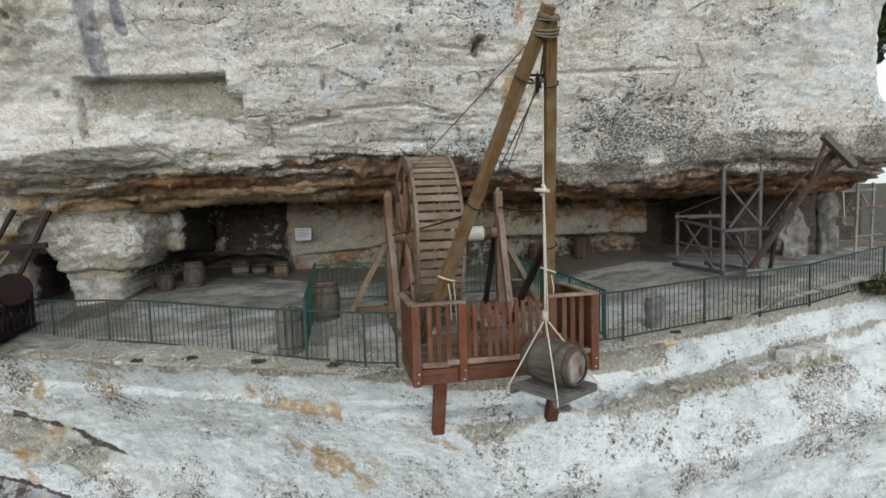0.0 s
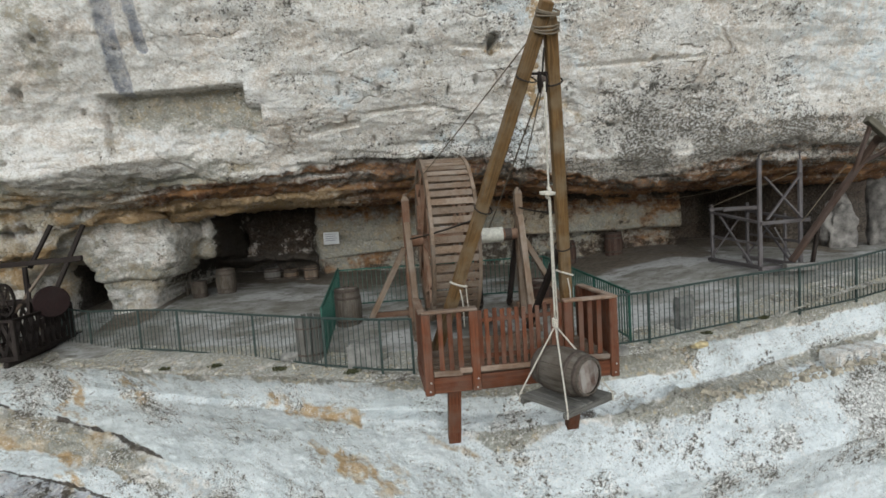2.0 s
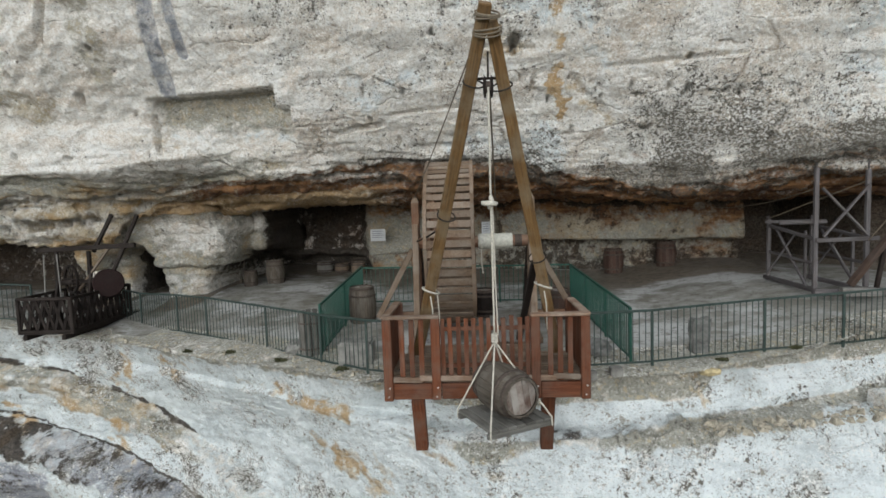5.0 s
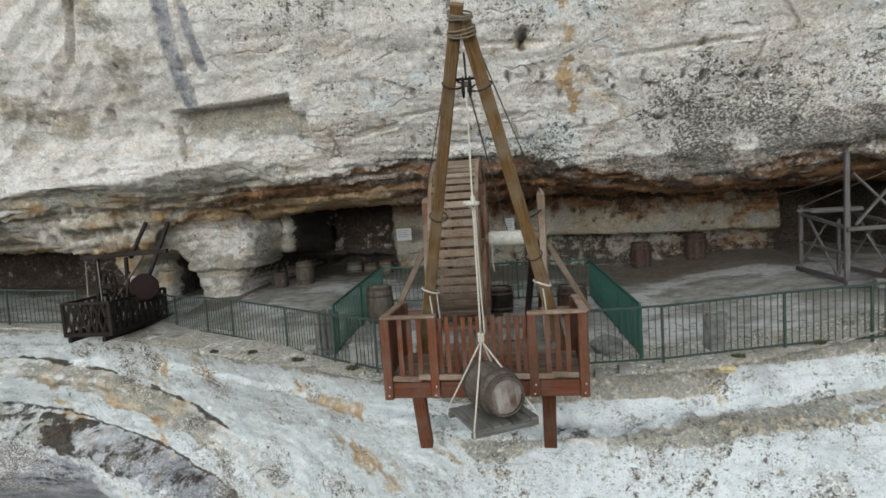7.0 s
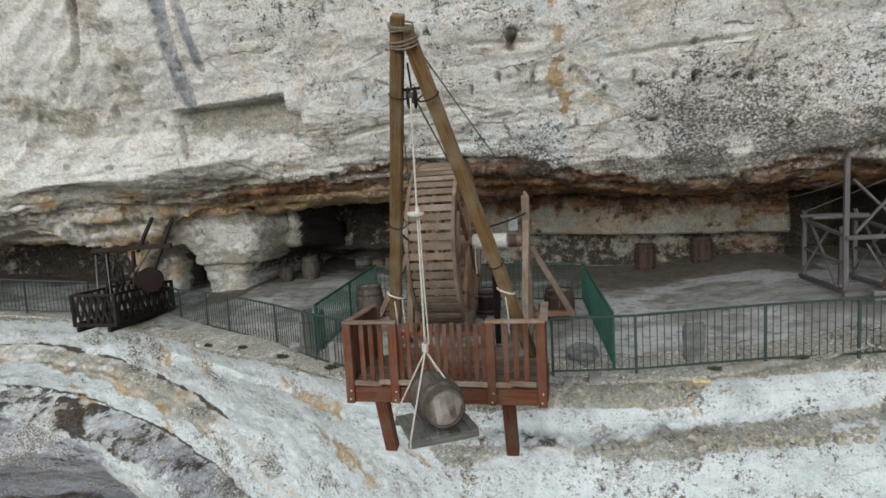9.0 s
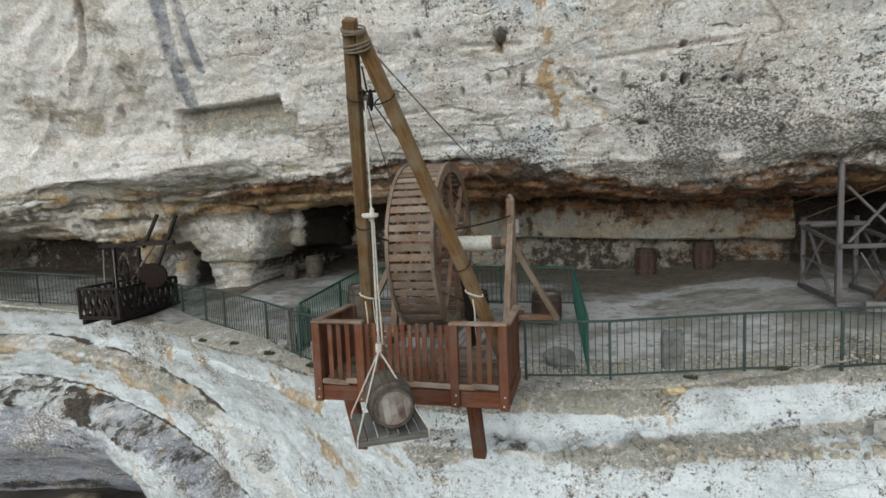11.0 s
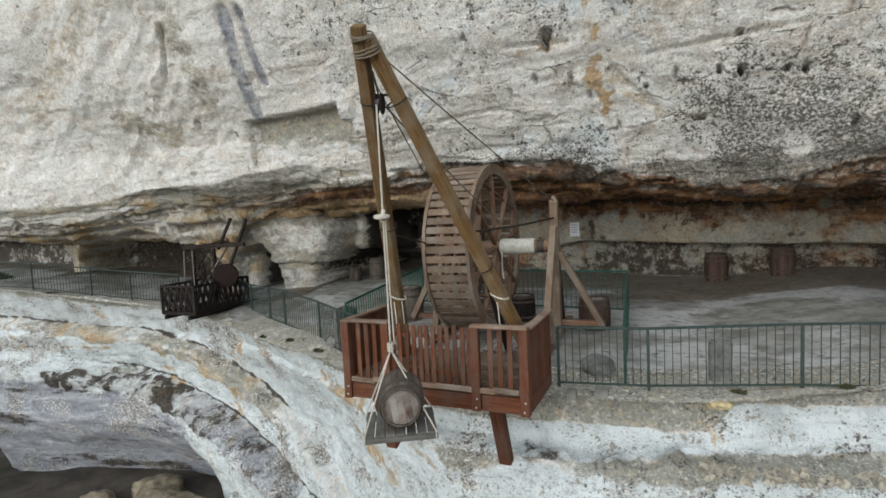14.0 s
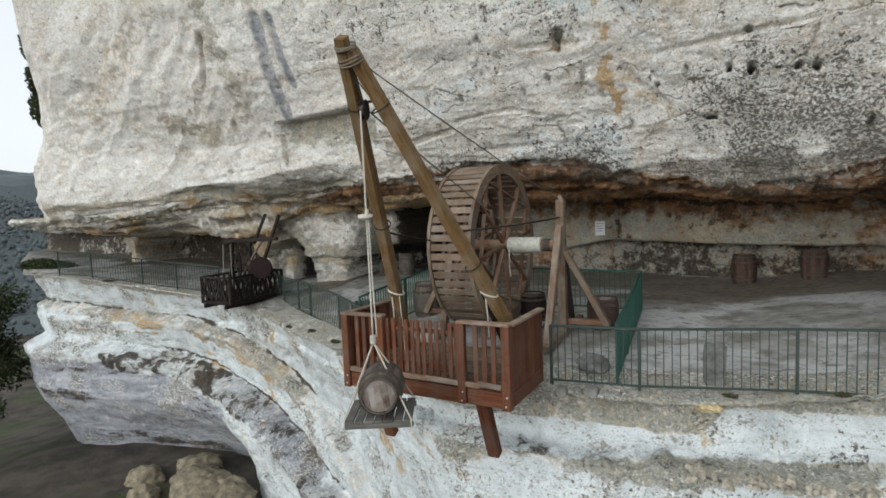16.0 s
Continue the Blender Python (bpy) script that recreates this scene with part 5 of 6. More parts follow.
def build_stays():
    """Cables that hold the jib back to the trestles."""
    for k, (a, b, r) in enumerate((((0.25, -1.6, 5.05), (1.24, 4.37, 3.0), 0.011), ((0.0, -1.6, 5.05), (-1.56, 4.5, 3.05), 0.011),
                                   (tuple(on_beam(FOOT_R, 2.55) + Vector((0, 0.13, 0))), (1.24, 4.37, 2.6), 0.018), (tuple(on_beam(FOOT_L, 2.55) + Vector((0, 0.13, 0))), (-1.56, 4.5, 2.0), 0.018))):
        s = thing("stay_cable", a, "thin dark stay cable from jib to trestle post", "cable", "stay cables")
        rope("cable", ((0, 0, 0), Vector(b) - Vector(a)), r, DARK_ROPE if k > 1 else OLD_ROPE, s, sag=0.03)


build_stays()


def build_walkboards():
    """Duckboards and a kerb beside the wheel."""
    f = thing("duckboard", (0.35, 3.0, float(floor_z(np.array([0.35]), np.array([3.0]))[0])), "grey duckboards on bearers beside the treadwheel", "duckboard")
    for i in range(5):
        timber("board", (-0.1 + i * 0.13, -0.9, 0.42), (-0.1 + i * 0.13, 1.6, 0.42), 0.11, 0.03, GREY_WOOD, f, bevel=0.004)
    for y in (-0.7, 1.4):
        timber("bearer", (-0.2, y, 0.36), (0.6, y, 0.36), 0.08, 0.09, OLD_WOOD, f)
        for x in (-0.15, 0.5):
            timber("leg", (x, y, -0.02), (x, y, 0.33), 0.08, 0.08, OLD_WOOD, f)
    g = thing("wheel_pit_curb", (WHEEL.x, 2.15, float(floor_z(np.array([WHEEL.x]), np.array([2.15]))[0])), "low grey plank frame in front of the treadwheel", "frame")
    for z in (0.1, 0.36):
        timber("plank", (-0.9, 0, z), (1.5, 0, z), 0.2, 0.05, OLD_WOOD, g, roll=90)
    for x in (-0.8, 0.3, 1.4):
        timber("stake", (x, 0.06, -0.1), (x, 0.06, 0.5), 0.09, 0.08, OLD_WOOD, g)


build_walkboards()


# ---- fences ----
def build_fence(name, pts, label, material, height=1.12, post_every=2.4, gap=0.135, bar=0.008):
    """A steel railing along points on the ground: posts, a top and a bottom rail and upright bars."""
    pts = [Vector(p) for p in pts]
    f = thing(name, tuple(pts[0]), label, "fence", "railings")
    o = pts[0]
    bar_me = timber_mesh("bar", 2 * bar, 2 * bar, height - 0.1, material, 0.002)
    post_me = timber_mesh("post", 0.05, 0.05, height + 0.02, material, 0.006)
    for a, b in zip(pts, pts[1:]):
        L = (b - a).length
        timber("top_rail", a - o + Vector((0, 0, height)), b - o + Vector((0, 0, height)), 0.05, 0.045, material, f, bevel=0.006)
        timber("bottom_rail", a - o + Vector((0, 0, 0.09)), b - o + Vector((0, 0, 0.09)), 0.035, 0.035, material, f, bevel=0.004)
        n = max(1, round(L / post_every))
        for k in range(n):
            part("post", post_me, material, f, place=Matrix.Translation(a.lerp(b, k / n) - o))
        m = max(1, round(L / gap))
        for k in range(1, m):
            part("bar", bar_me, material, f, place=Matrix.Translation(a.lerp(b, k / m) - o + Vector((0, 0, 0.09))))
    part("post", post_me, material, f, place=Matrix.Translation(pts[-1] - o))
    return f


def ground_at(x, y):
    return float(floor_z(np.array([float(x)]), np.array([float(y)]))[0])


build_fence("railing", ((1.78, 1.85, -0.46), (3.33, 2.05, -0.46), (5.72, 2.5, -0.38), (7.3, 2.55, -0.3), (9.3, 3.1, -0.28), (12.5, 3.8, 0.0)), "grey-green steel railing along the ledge", DARK_GREEN)
build_fence("railing", ((-1.78, 1.8, -0.52), (-2.4, 2.1, -0.54), (-3.6, 2.9, -0.56), (-5.36, 4.28, -0.6), (-7.4, 5.3, -0.5), (-8.6, 6.0, -0.52), (-10.3, 7.0, -0.6), (-11.2, 7.4, -0.5)), "grey-green steel railing winding along the ledge", DARK_GREEN)
build_fence("railing", ((2.93, 2.12, -0.4), (2.6, 6.95, -0.06)), "dark green steel barrier panel beside the crane", GREEN_PAINT, 1.1, 1.7, 0.11, 0.012)
build_fence("railing", ((2.6, 6.95, -0.06), (-3.5, 7.15, -0.02)), "dark green steel barrier behind the treadwheel", GREEN_PAINT, 1.1, 2.0)
build_fence("railing", ((-3.5, 7.15, -0.02), (-3.62, 3.05, -0.4)), "dark green steel barrier panel beside the barrel", GREEN_PAINT, 1.15, 1.7, 0.11, 0.012)
build_fence("railing", ((-13.4, 6.6, -0.2), (-15.5, 6.2, -0.02), (-17.5, 6.0, 0.12), (-20, 5.3, 0.45), (-22.5, 5.2, 0.5)), "grey-green steel railing on the far part of the ledge", DARK_GREEN)


# ---- barrels, tubs and stones on the ledge ----
DARK_TUB = wood_material("dark_brown_tub_wood", (0.04, 0.024, 0.018), (0.095, 0.055, 0.042), (0.10, 0.08, 0.07), 0.5)
barrel("barrel", (-3.22, 5.7, -0.34), "dark old barrel standing inside the barrier", 0.38, 0.31, 1.1, group="barrels", wood=BARREL_WOOD)
barrel("barrel", (-7.95, 12.0, 0.0), "grey old barrel standing in the cave", 0.36, 0.3, 0.95, group="barrels", wood=BARREL_WOOD)
barrel("barrel", (-8.75, 11.5, 0.03), "small grey tub standing in the cave by leaning planks", 0.27, 0.24, 0.6, 14, group="barrels", wood=BARREL_WOOD)
barrel("barrel", (4.95, 11.45, ground_at(4.95, 11.45)), "dark oak barrel standing against the rear rock", 0.36, 0.3, 0.95, group="barrels", wood=DARK_TUB)
barrel("barrel", (6.75, 11.2, ground_at(6.75, 11.2)), "dark oak barrel standing against the rear rock", 0.35, 0.3, 0.95, group="barrels", wood=DARK_TUB)
barrel("tub", (-6.9, 15.3, 0.0), "low grey wooden tub on the cave floor", 0.36, 0.34, 0.5, 14, group="barrels", wood=GREY_WOOD)
barrel("tub", (-6.1, 15.2, 0.0), "low pale wooden tub on the cave floor", 0.32, 0.3, 0.4, 14, group="barrels", wood=OLD_WOOD)
barrel("tub", (-5.1, 14.0, 0.0), "pale wooden tub beside the rock face", 0.3, 0.28, 0.6, 14, group="barrels", wood=OLD_WOOD)
barrel("barrel", (0.1, 5.6, -0.1), "dark tub standing behind the trestle", 0.34, 0.3, 0.7, 14, group="barrels", wood=DARK_WOOD)
barrel("barrel", (1.95, 5.4, -0.16), "dark brown wooden tub behind the sill beam", 0.38, 0.34, 0.75, 14, group="barrels", wood=DARK_TUB)


def build_stave_tub():
    t = thing("stave_tub", (-3.98, 3.55, ground_at(-3.98, 3.55) - 0.02), "tall grey tub of upright planks beside the railing", "tub")
    n = 12
    for k in range(n):
        a = math.tau * k / n
        timber("plank", (0.27 * math.cos(a), 0.27 * math.sin(a), 0), (0.29 * math.cos(a), 0.29 * math.sin(a), 0.98 + 0.02 * math.sin(k * 5)), 0.12, 0.03, PALLET_WOOD, t, roll=math.degrees(a) + 90, bevel=0.004)
    for z in (0.15, 0.75):
        part("hoop", ring_mesh("hoop", 0.285, 0.31, 0.04, IRON, 24), IRON, t, "iron hoop", pose(0, 0, z, 0, 90, 0))


build_stave_tub()


def stone(name, at, size, label, material, seed, category="stone", rough=0.25, cuts=3, box_like=0.0, turn=0):
    bm = bmesh.new()
    if box_like:
        bmesh.ops.create_cube(bm, size=1.7)
        bmesh.ops.bevel(bm, geom=list(bm.edges), offset=0.12, segments=2, affect="EDGES")
        bmesh.ops.subdivide_edges(bm, edges=list(bm.edges), cuts=2, use_grid_fill=True)
    else:
        bmesh.ops.create_icosphere(bm, subdivisions=cuts + 1, radius=1)
    o = Vector((seed * 3.1, seed * 1.7, seed * 0.9))
    for v in bm.verts:
        d = v.co.normalized()
        k = 1 + rough * noise.noise(d * 1.3 + o) + rough * 0.5 * noise.noise(d * 3.1 + o) + rough * 0.2 * noise.noise(d * 7.5 + o)
        if not box_like:
            k *= 1 - 0.25 * abs(noise.noise(d * 2.2 - o))
        v.co = v.co * k
        v.co = Vector((v.co.x * size[0], v.co.y * size[1], v.co.z * size[2]))
    lo = min(v.co.z for v in bm.verts)
    for v in bm.verts:
        v.co.z -= lo * 0.8
    for f in bm.faces:
        f.smooth = not box_like
    ob = part(name, bm, material)
    for kind_of, value in (("deposit", (0.2, 0.3, 0.35, 0.05)), ("cover", (0.1, 0.0, 0.1, 0.3))):
        at_all = ob.data.attributes.new(kind_of, "FLOAT_COLOR", "POINT")
        at_all.data.foreach_set("color", np.tile(np.array(value, np.float32), len(ob.data.vertices)))
    ob.matrix_basis = pose(*at, 0, 0, turn)
    return tagged(ob, label, category, "loose stones")


stone("stone_block", (-2.75, 2.75, ground_at(-2.75, 2.75) - 0.05), (0.42, 0.3, 0.33), "grey dressed stone block under the brace", STONE, 3, rough=0.06, box_like=1)
stone("bollard_stone", (4.5, 2.7, ground_at(4.5, 2.7) - 0.03), (0.2, 0.14, 0.46), "dark grey standing stone behind the railing", DARK_STONE, 6, rough=0.3, box_like=1)
stone("boulder", (2.35, 2.65, ground_at(2.35, 2.65) - 0.05), (0.3, 0.25, 0.22), "dark grey boulder inside the barrier", DARK_STONE, 9)
stone("boulder", (-4.35, 3.75, ground_at(-4.35, 3.75) - 0.08), (0.35, 0.3, 0.2), "grey boulder behind the railing", STONE, 11)
stone("yellow_rock", (4.45, 2.05, -0.66), (0.22, 0.16, 0.09), "broken yellow rock on the ledge edge", YELLOW_STONE, 14)
stone("cube_stone", (2.55, 1.75, -0.55), (0.14, 0.12, 0.11), "small grey stone at the ledge edge", STONE, 17, box_like=1, rough=0.1)
stone("cube_stone", (2.05, 1.6, -0.55), (0.1, 0.1, 0.1), "small grey stone at the ledge edge", STONE, 18, box_like=1, rough=0.1)
for k in range(3):
    stone("white_block", (8.1 + 0.56 * k, 2.42 + 0.1 * k, -1.52), (0.27, 0.3, 0.21), "white dressed block in a row on the shelf", ROCK, 21 + k, rough=0.06, box_like=1, turn=10)


# ---- signs ----
def build_sign(at, w, h, turn, label):
    s = thing("wall_sign", at, label, "sign", turn=turn)
    timber("panel", (0, 0, 0), (0, 0, h), w, 0.03, SIGN_WHITE, s, bevel=0.004)
    for k in range(4):
        z = h * (0.82 - 0.17 * k)
        timber("text_bar", (-w * 0.38, -0.018, z), (w * (0.36 - 0.1 * (k % 2)), -0.018, z), 0.004, h * 0.05, SIGN_GREY, s, bevel=0)
    return s


build_sign((-4.15, 13.75, 1.45), 0.62, 0.5, 6, "white information panel on the rock face")
build_sign((0.33, 12.35, 1.64), 0.34, 0.52, 10, "small white panel on the rear rock")


def build_cave_planks():
    for k, (x, lean, label) in enumerate(((-8.6, 0.14, "narrow brown plank leaning in the cave mouth"), (-8.42, 0.1, "narrow brown plank leaning in the cave mouth"))):
        p = thing("leaning_plank", (x - 0.75, 12.0, ground_at(x, 12.0)), label, "plank", "leaning planks")
        timber("plank", (0, 0, 0), (-lean - 0.12, 0.3, 1.75), 0.10, 0.045, BARREL_WOOD, p)


build_cave_planks()


# ---- the dark basket crane on the far ledge ----
def build_basket_crane():
    z0 = -0.26
    c = thing("basket_crane", (-11.85, 6.5, z0), "small dark timber crane in a cross-braced basket over the edge", "crane")
    x0, x1, y0, y1 = -0.75, 0.75, -1.3, 1.2
    corners = ((x0, y0), (x1, y0), (x1, y1), (x0, y1))
    for x, y in corners:
        timber("post", (x, y, 0), (x, y, 1.0), 0.09, 0.09, DARK_WOOD, c)
    for (ax, ay), (bx, by) in zip(corners, corners[1:] + corners[:1]):
        for z, w in ((0.05, 0.12), (0.97, 0.08)):
            timber("rail", (ax, ay, z), (bx, by, z), 0.08, w, DARK_WOOD, c)
        L = math.hypot(bx - ax, by - ay)
        n = round(L / 0.26)
        for k in range(n):
            p = [(ax + (bx - ax) * s / n, ay + (by - ay) * s / n) for s in (k, k + 1)]
            timber("lattice_bar", (*p[0], 0.1), (*p[1], 0.94), 0.08, 0.03, DARK_WOOD, c, bevel=0.003)
            timber("lattice_bar", (*p[1], 0.1), (*p[0], 0.94), 0.08, 0.03, DARK_WOOD, c, bevel=0.003)
    for i in range(8):
        x = x0 + 0.1 + i * 0.186
        timber("floor_plank", (x, y0, 0.02), (x, y1 + 0.9, 0.02), 0.17, 0.04, DARK_WOOD, c)
    for x in (-0.55, 0.55):
        timber("outrigger", (x, y0 - 0.1, -0.08), (x, y1 + 1.4, -0.06), 0.12, 0.14, DARK_WOOD, c)
    # winding frame
    for x in (-0.55, 0.45):
        timber("upright", (x, -0.1, 0), (x - 0.1, 0.1, 2.15), 0.1, 0.1, DARK_WOOD, c, wear=0.006)
        timber("brace", (x + 0.1, -0.5, 0.05), (x - 0.05, 0.1, 1.7), 0.08, 0.08, DARK_WOOD, c)
    timber("cross_beam", (-1.2, 0.1, 2.2), (1.75, 0.15, 2.28), 0.12, 0.14, DARK_WOOD, c, wear=0.008)
    timber("jib_arm", (0.35, 0.3, 2.1), (0.95, 0.4, 3.2), 0.1, 0.1, DARK_WOOD, c, wear=0.006)
    timber("jib_arm", (1.05, 0.1, 1.5), (1.85, 0.2, 3.15), 0.1, 0.1, DARK_WOOD, c, wear=0.006)
    timber("diagonal", (0.1, -0.1, 1.0), (0.9, 0.2, 2.2), 0.07, 0.07, OLD_WOOD, c)
    timber("pale_bar", (-0.8, -0.3, 0.4), (-0.8, -0.2, 2.1), 0.035, 0.035, GREY_WOOD, c, "pale upright rod")
    timber("pale_bar", (-0.3, -0.3, 0.4), (-0.4, -0.2, 2.1), 0.035, 0.035, GREY_WOOD, c, "pale upright rod")
    timber("windlass", (-0.5, 0.0, 1.25), (0.9, 0.0, 1.25), 0.16, 0.16, DARK_WOOD, c, bevel=0.05)
    wheel = part("hand_wheel", ring_mesh("hand_wheel", 0.36, 0.43, 0.06, DARK_WOOD, 26), DARK_WOOD, c, "dark spoked hand wheel", pose(-0.1, -0.1, 1.35, 0, 0, 60))
    for k in range(3):
        a = math.pi * k / 3
        timber("spoke", (0, -0.38 * math.cos(a), -0.38 * math.sin(a)), (0, 0.38 * math.cos(a), 0.38 * math.sin(a)), 0.04, 0.04, DARK_WOOD, wheel)
    bm = lathe(((0.04, -0.09), (0.39, -0.08), (0.41, -0.05), (0.41, 0.05), (0.39, 0.08), (0.04, 0.09)), 30)
    for f in bm.faces:
        f.smooth = False
    part("disc", bm, RUST_DARK, c, "dark red-brown wooden disc", pose(0.95, 0.0, 1.2, 90, 0, 35))
    return c


RUST_DARK = wood_material("dark_red_brown_wood", (0.010, 0.006, 0.006), (0.022, 0.011, 0.010), (0.018, 0.014, 0.013), 0.4)
build_basket_crane()


# ---- the grey winding frame and the leaning arm ----
FRAME_WOOD = wood_material("grey_weathered_frame_wood", (0.07, 0.063, 0.064), (0.165, 0.153, 0.155), (0.085, 0.07, 0.066), 0.6)


def build_grey_frame():
    f = thing("winding_frame", (8.2, 5.0, 0.36), "silver-grey timber winding frame with crossed braces on the ledge", "timber frame")
    g = FRAME_WOOD
    for x, y, h in ((0.0, 0.0, 3.1), (1.1, -0.15, 3.0)):
        timber("tall_post", (x, y, 0), (x, y, h), 0.103, 0.091, g, f, wear=0.006)
        timber("tall_post_tip", (x, y, h - 0.02), (x, y, h + 0.25), 0.049, 0.042, g, f, taper=0.5)
        timber("back_post", (x + 0.1, y + 2.3, 0), (x + 0.1, y + 2.3, 1.85), 0.098, 0.085, g, f, wear=0.006)
        timber("mid_post", (x + 0.35, y + 1.0, 0.1), (x + 0.35, y + 1.0, 1.5), 0.073, 0.067, g, f, wear=0.006)
        timber("sill", (x, y - 0.2, 0.1), (x + 0.1, y + 2.5, 0.1), 0.103, 0.110, g, f, wear=0.005)
        timber("side_rail", (x, y, 1.35), (x + 0.1, y + 2.3, 1.6), 0.073, 0.085, g, f, wear=0.005)
        timber("side_rail", (x, y, 0.75), (x + 0.1, y + 2.3, 0.85), 0.054, 0.067, g, f, wear=0.005)
        timber("side_brace", (x, y + 0.35, 0.15), (x + 0.1, y + 1.9, 1.5), 0.061, 0.061, g, f, wear=0.005)
        timber("side_brace", (x, y + 2.2, 0.2), (x + 0.1, y + 1.0, 1.45), 0.049, 0.049, g, f, wear=0.005)
    timber("front_rail", (-0.05, -0.1, 1.33), (1.35, -0.2, 1.36), 0.061, 0.103, g, f, wear=0.005)
    timber("cross_brace", (0.08, -0.1, 2.6), (1.1, -0.2, 1.42), 0.049, 0.079, g, f, wear=0.004)
    timber("cross_brace", (0.1, -0.14, 1.42), (1.08, -0.24, 2.65), 0.049, 0.079, g, f, wear=0.004)
    timber("front_sill", (-0.1, -0.15, 0.09), (1.5, -0.35, 0.09), 0.110, 0.110, g, f, wear=0.005)
    timber("lower_brace", (0.35, -0.1, 1.2), (0.75, -0.25, 0.35), 0.037, 0.042, g, f)
    timber("roller", (0.0, 1.6, 1.7), (1.2, 1.5, 1.7), 0.120, 0.120, g, f, bevel=0.07)
    timber("back_rail", (0.0, 2.3, 1.7), (1.3, 2.2, 1.7), 0.073, 0.085, g, f)
    rope("guy", ((0.0, 0.0, 2.6), (-0.1, 5.4, 2.1)), 0.012, OLD_ROPE, f, "thin guy rope", sag=0.15)
    rope("guy", ((0.05, 2.2, 1.8), (1.1, -0.2, 2.75)), 0.012, OLD_ROPE, f, "thin guy rope")
    rope("guy", ((1.1, -0.2, 1.3), (2.1, -1.0, 3.2)), 0.012, OLD_ROPE, f, "thin guy rope")
    return f


build_grey_frame()


BOOM_WOOD = wood_material("dark_weathered_boom", (0.045, 0.028, 0.022), (0.12, 0.078, 0.058), (0.13, 0.105, 0.095), 0.5)


def build_leaning_arm():
    a = thing("crane_boom", (8.75, 4.35, 0.42), "dark brown leaning crane arm with a braced cross head", "crane arm")
    foot, head = Vector((-0.15, 0, 0.25)), Vector((1.45, -1.0, 3.35))
    timber("arm", foot, head, 0.125, 0.15, BOOM_WOOD, a, wear=0.008)
    h0, h1 = Vector((0.75, -1.35, 3.75)), Vector((1.72, -1.35, 2.95))
    timber("cross_head", h0, h1, 0.16, 0.17, DARKER_OAK, a, wear=0.01)
    timber("head_brace", head.lerp(foot, 0.28), h0.lerp(h1, 0.12), 0.09, 0.09, BOOM_WOOD, a)
    timber("head_brace", head.lerp(foot, 0.22), h0.lerp(h1, 0.82), 0.09, 0.09, BOOM_WOOD, a)
    timber("head_post", head.lerp(foot, 0.04), h0.lerp(h1, 0.5), 0.14, 0.14, BOOM_WOOD, a)
    timber("foot_prop", (0.35, -0.1, 0.0), (0.45, -0.25, 1.3), 0.09, 0.09, DARK_WOOD, a)
    timber("foot_block", (-0.35, 0.0, 0.1), (0.5, -0.1, 0.1), 0.2, 0.2, GREY_WOOD, a)
    return a


DARKER_OAK = wood_material("mossy_grey_oak", (0.09, 0.08, 0.06), (0.19, 0.17, 0.13), (0.24, 0.23, 0.2), 0.6)
build_leaning_arm()


def build_far_hoist():
    f = thing("pole_scaffold", (14.2, 6.2, ground_at(14.2, 6.2) - 0.05), "thin grey pole scaffold with a hanging pale crate", "scaffold")
    for x, y in ((0.0, 0.0), (0.75, 0.1), (0.1, 1.4)):
        timber("pole", (x, y, 0), (x + 0.05, y, 2.6), 0.08, 0.08, GREY_WOOD, f, wear=0.01)
    timber("ledger", (-0.2, 0, 1.75), (1.4, 0.1, 1.8), 0.07, 0.07, RAIL_WOOD, f)
    timber("ledger", (-0.1, 0, 0.8), (1.2, 0.1, 0.85), 0.06, 0.06, GREY_WOOD, f)
    timber("diagonal", (0.0, 0, 2.5), (0.75, 0.1, 1.6), 0.06, 0.06, GREY_WOOD, f)
    timber("crate", (-0.45, 0, 1.2), (-0.45, 0, 1.5), 0.45, 0.3, HEAD_WOOD, f, "pale hanging crate", bevel=0.03)
    rope("crate_rope", ((-0.45, 0, 1.48), (-0.42, 0.1, 2.35)), 0.015, ROPE, f)
    timber("ledger", (-0.5, 0.1, 2.32), (0.9, 0.1, 2.38), 0.06, 0.06, GREY_WOOD, f)
    return f


build_far_hoist()
PIER_ROCK = plain("weathered_pier_rock", (0.19, 0.178, 0.165), 0.95, 0.0, 0.55, 3.0, 0.9)
stone("rock_pier", (14.5, 7.6, 0.1), (0.34, 0.36, 1.7), "pale weathered rock pier at the cave mouth", PIER_ROCK, 31, "rock pier", 0.32)
stone("rock_pier", (13.35, 7.9, 0.1), (0.6, 0.45, 1.2), "grey weathered rock pier at the cave mouth", PIER_ROCK, 33, "rock pier", 0.4)


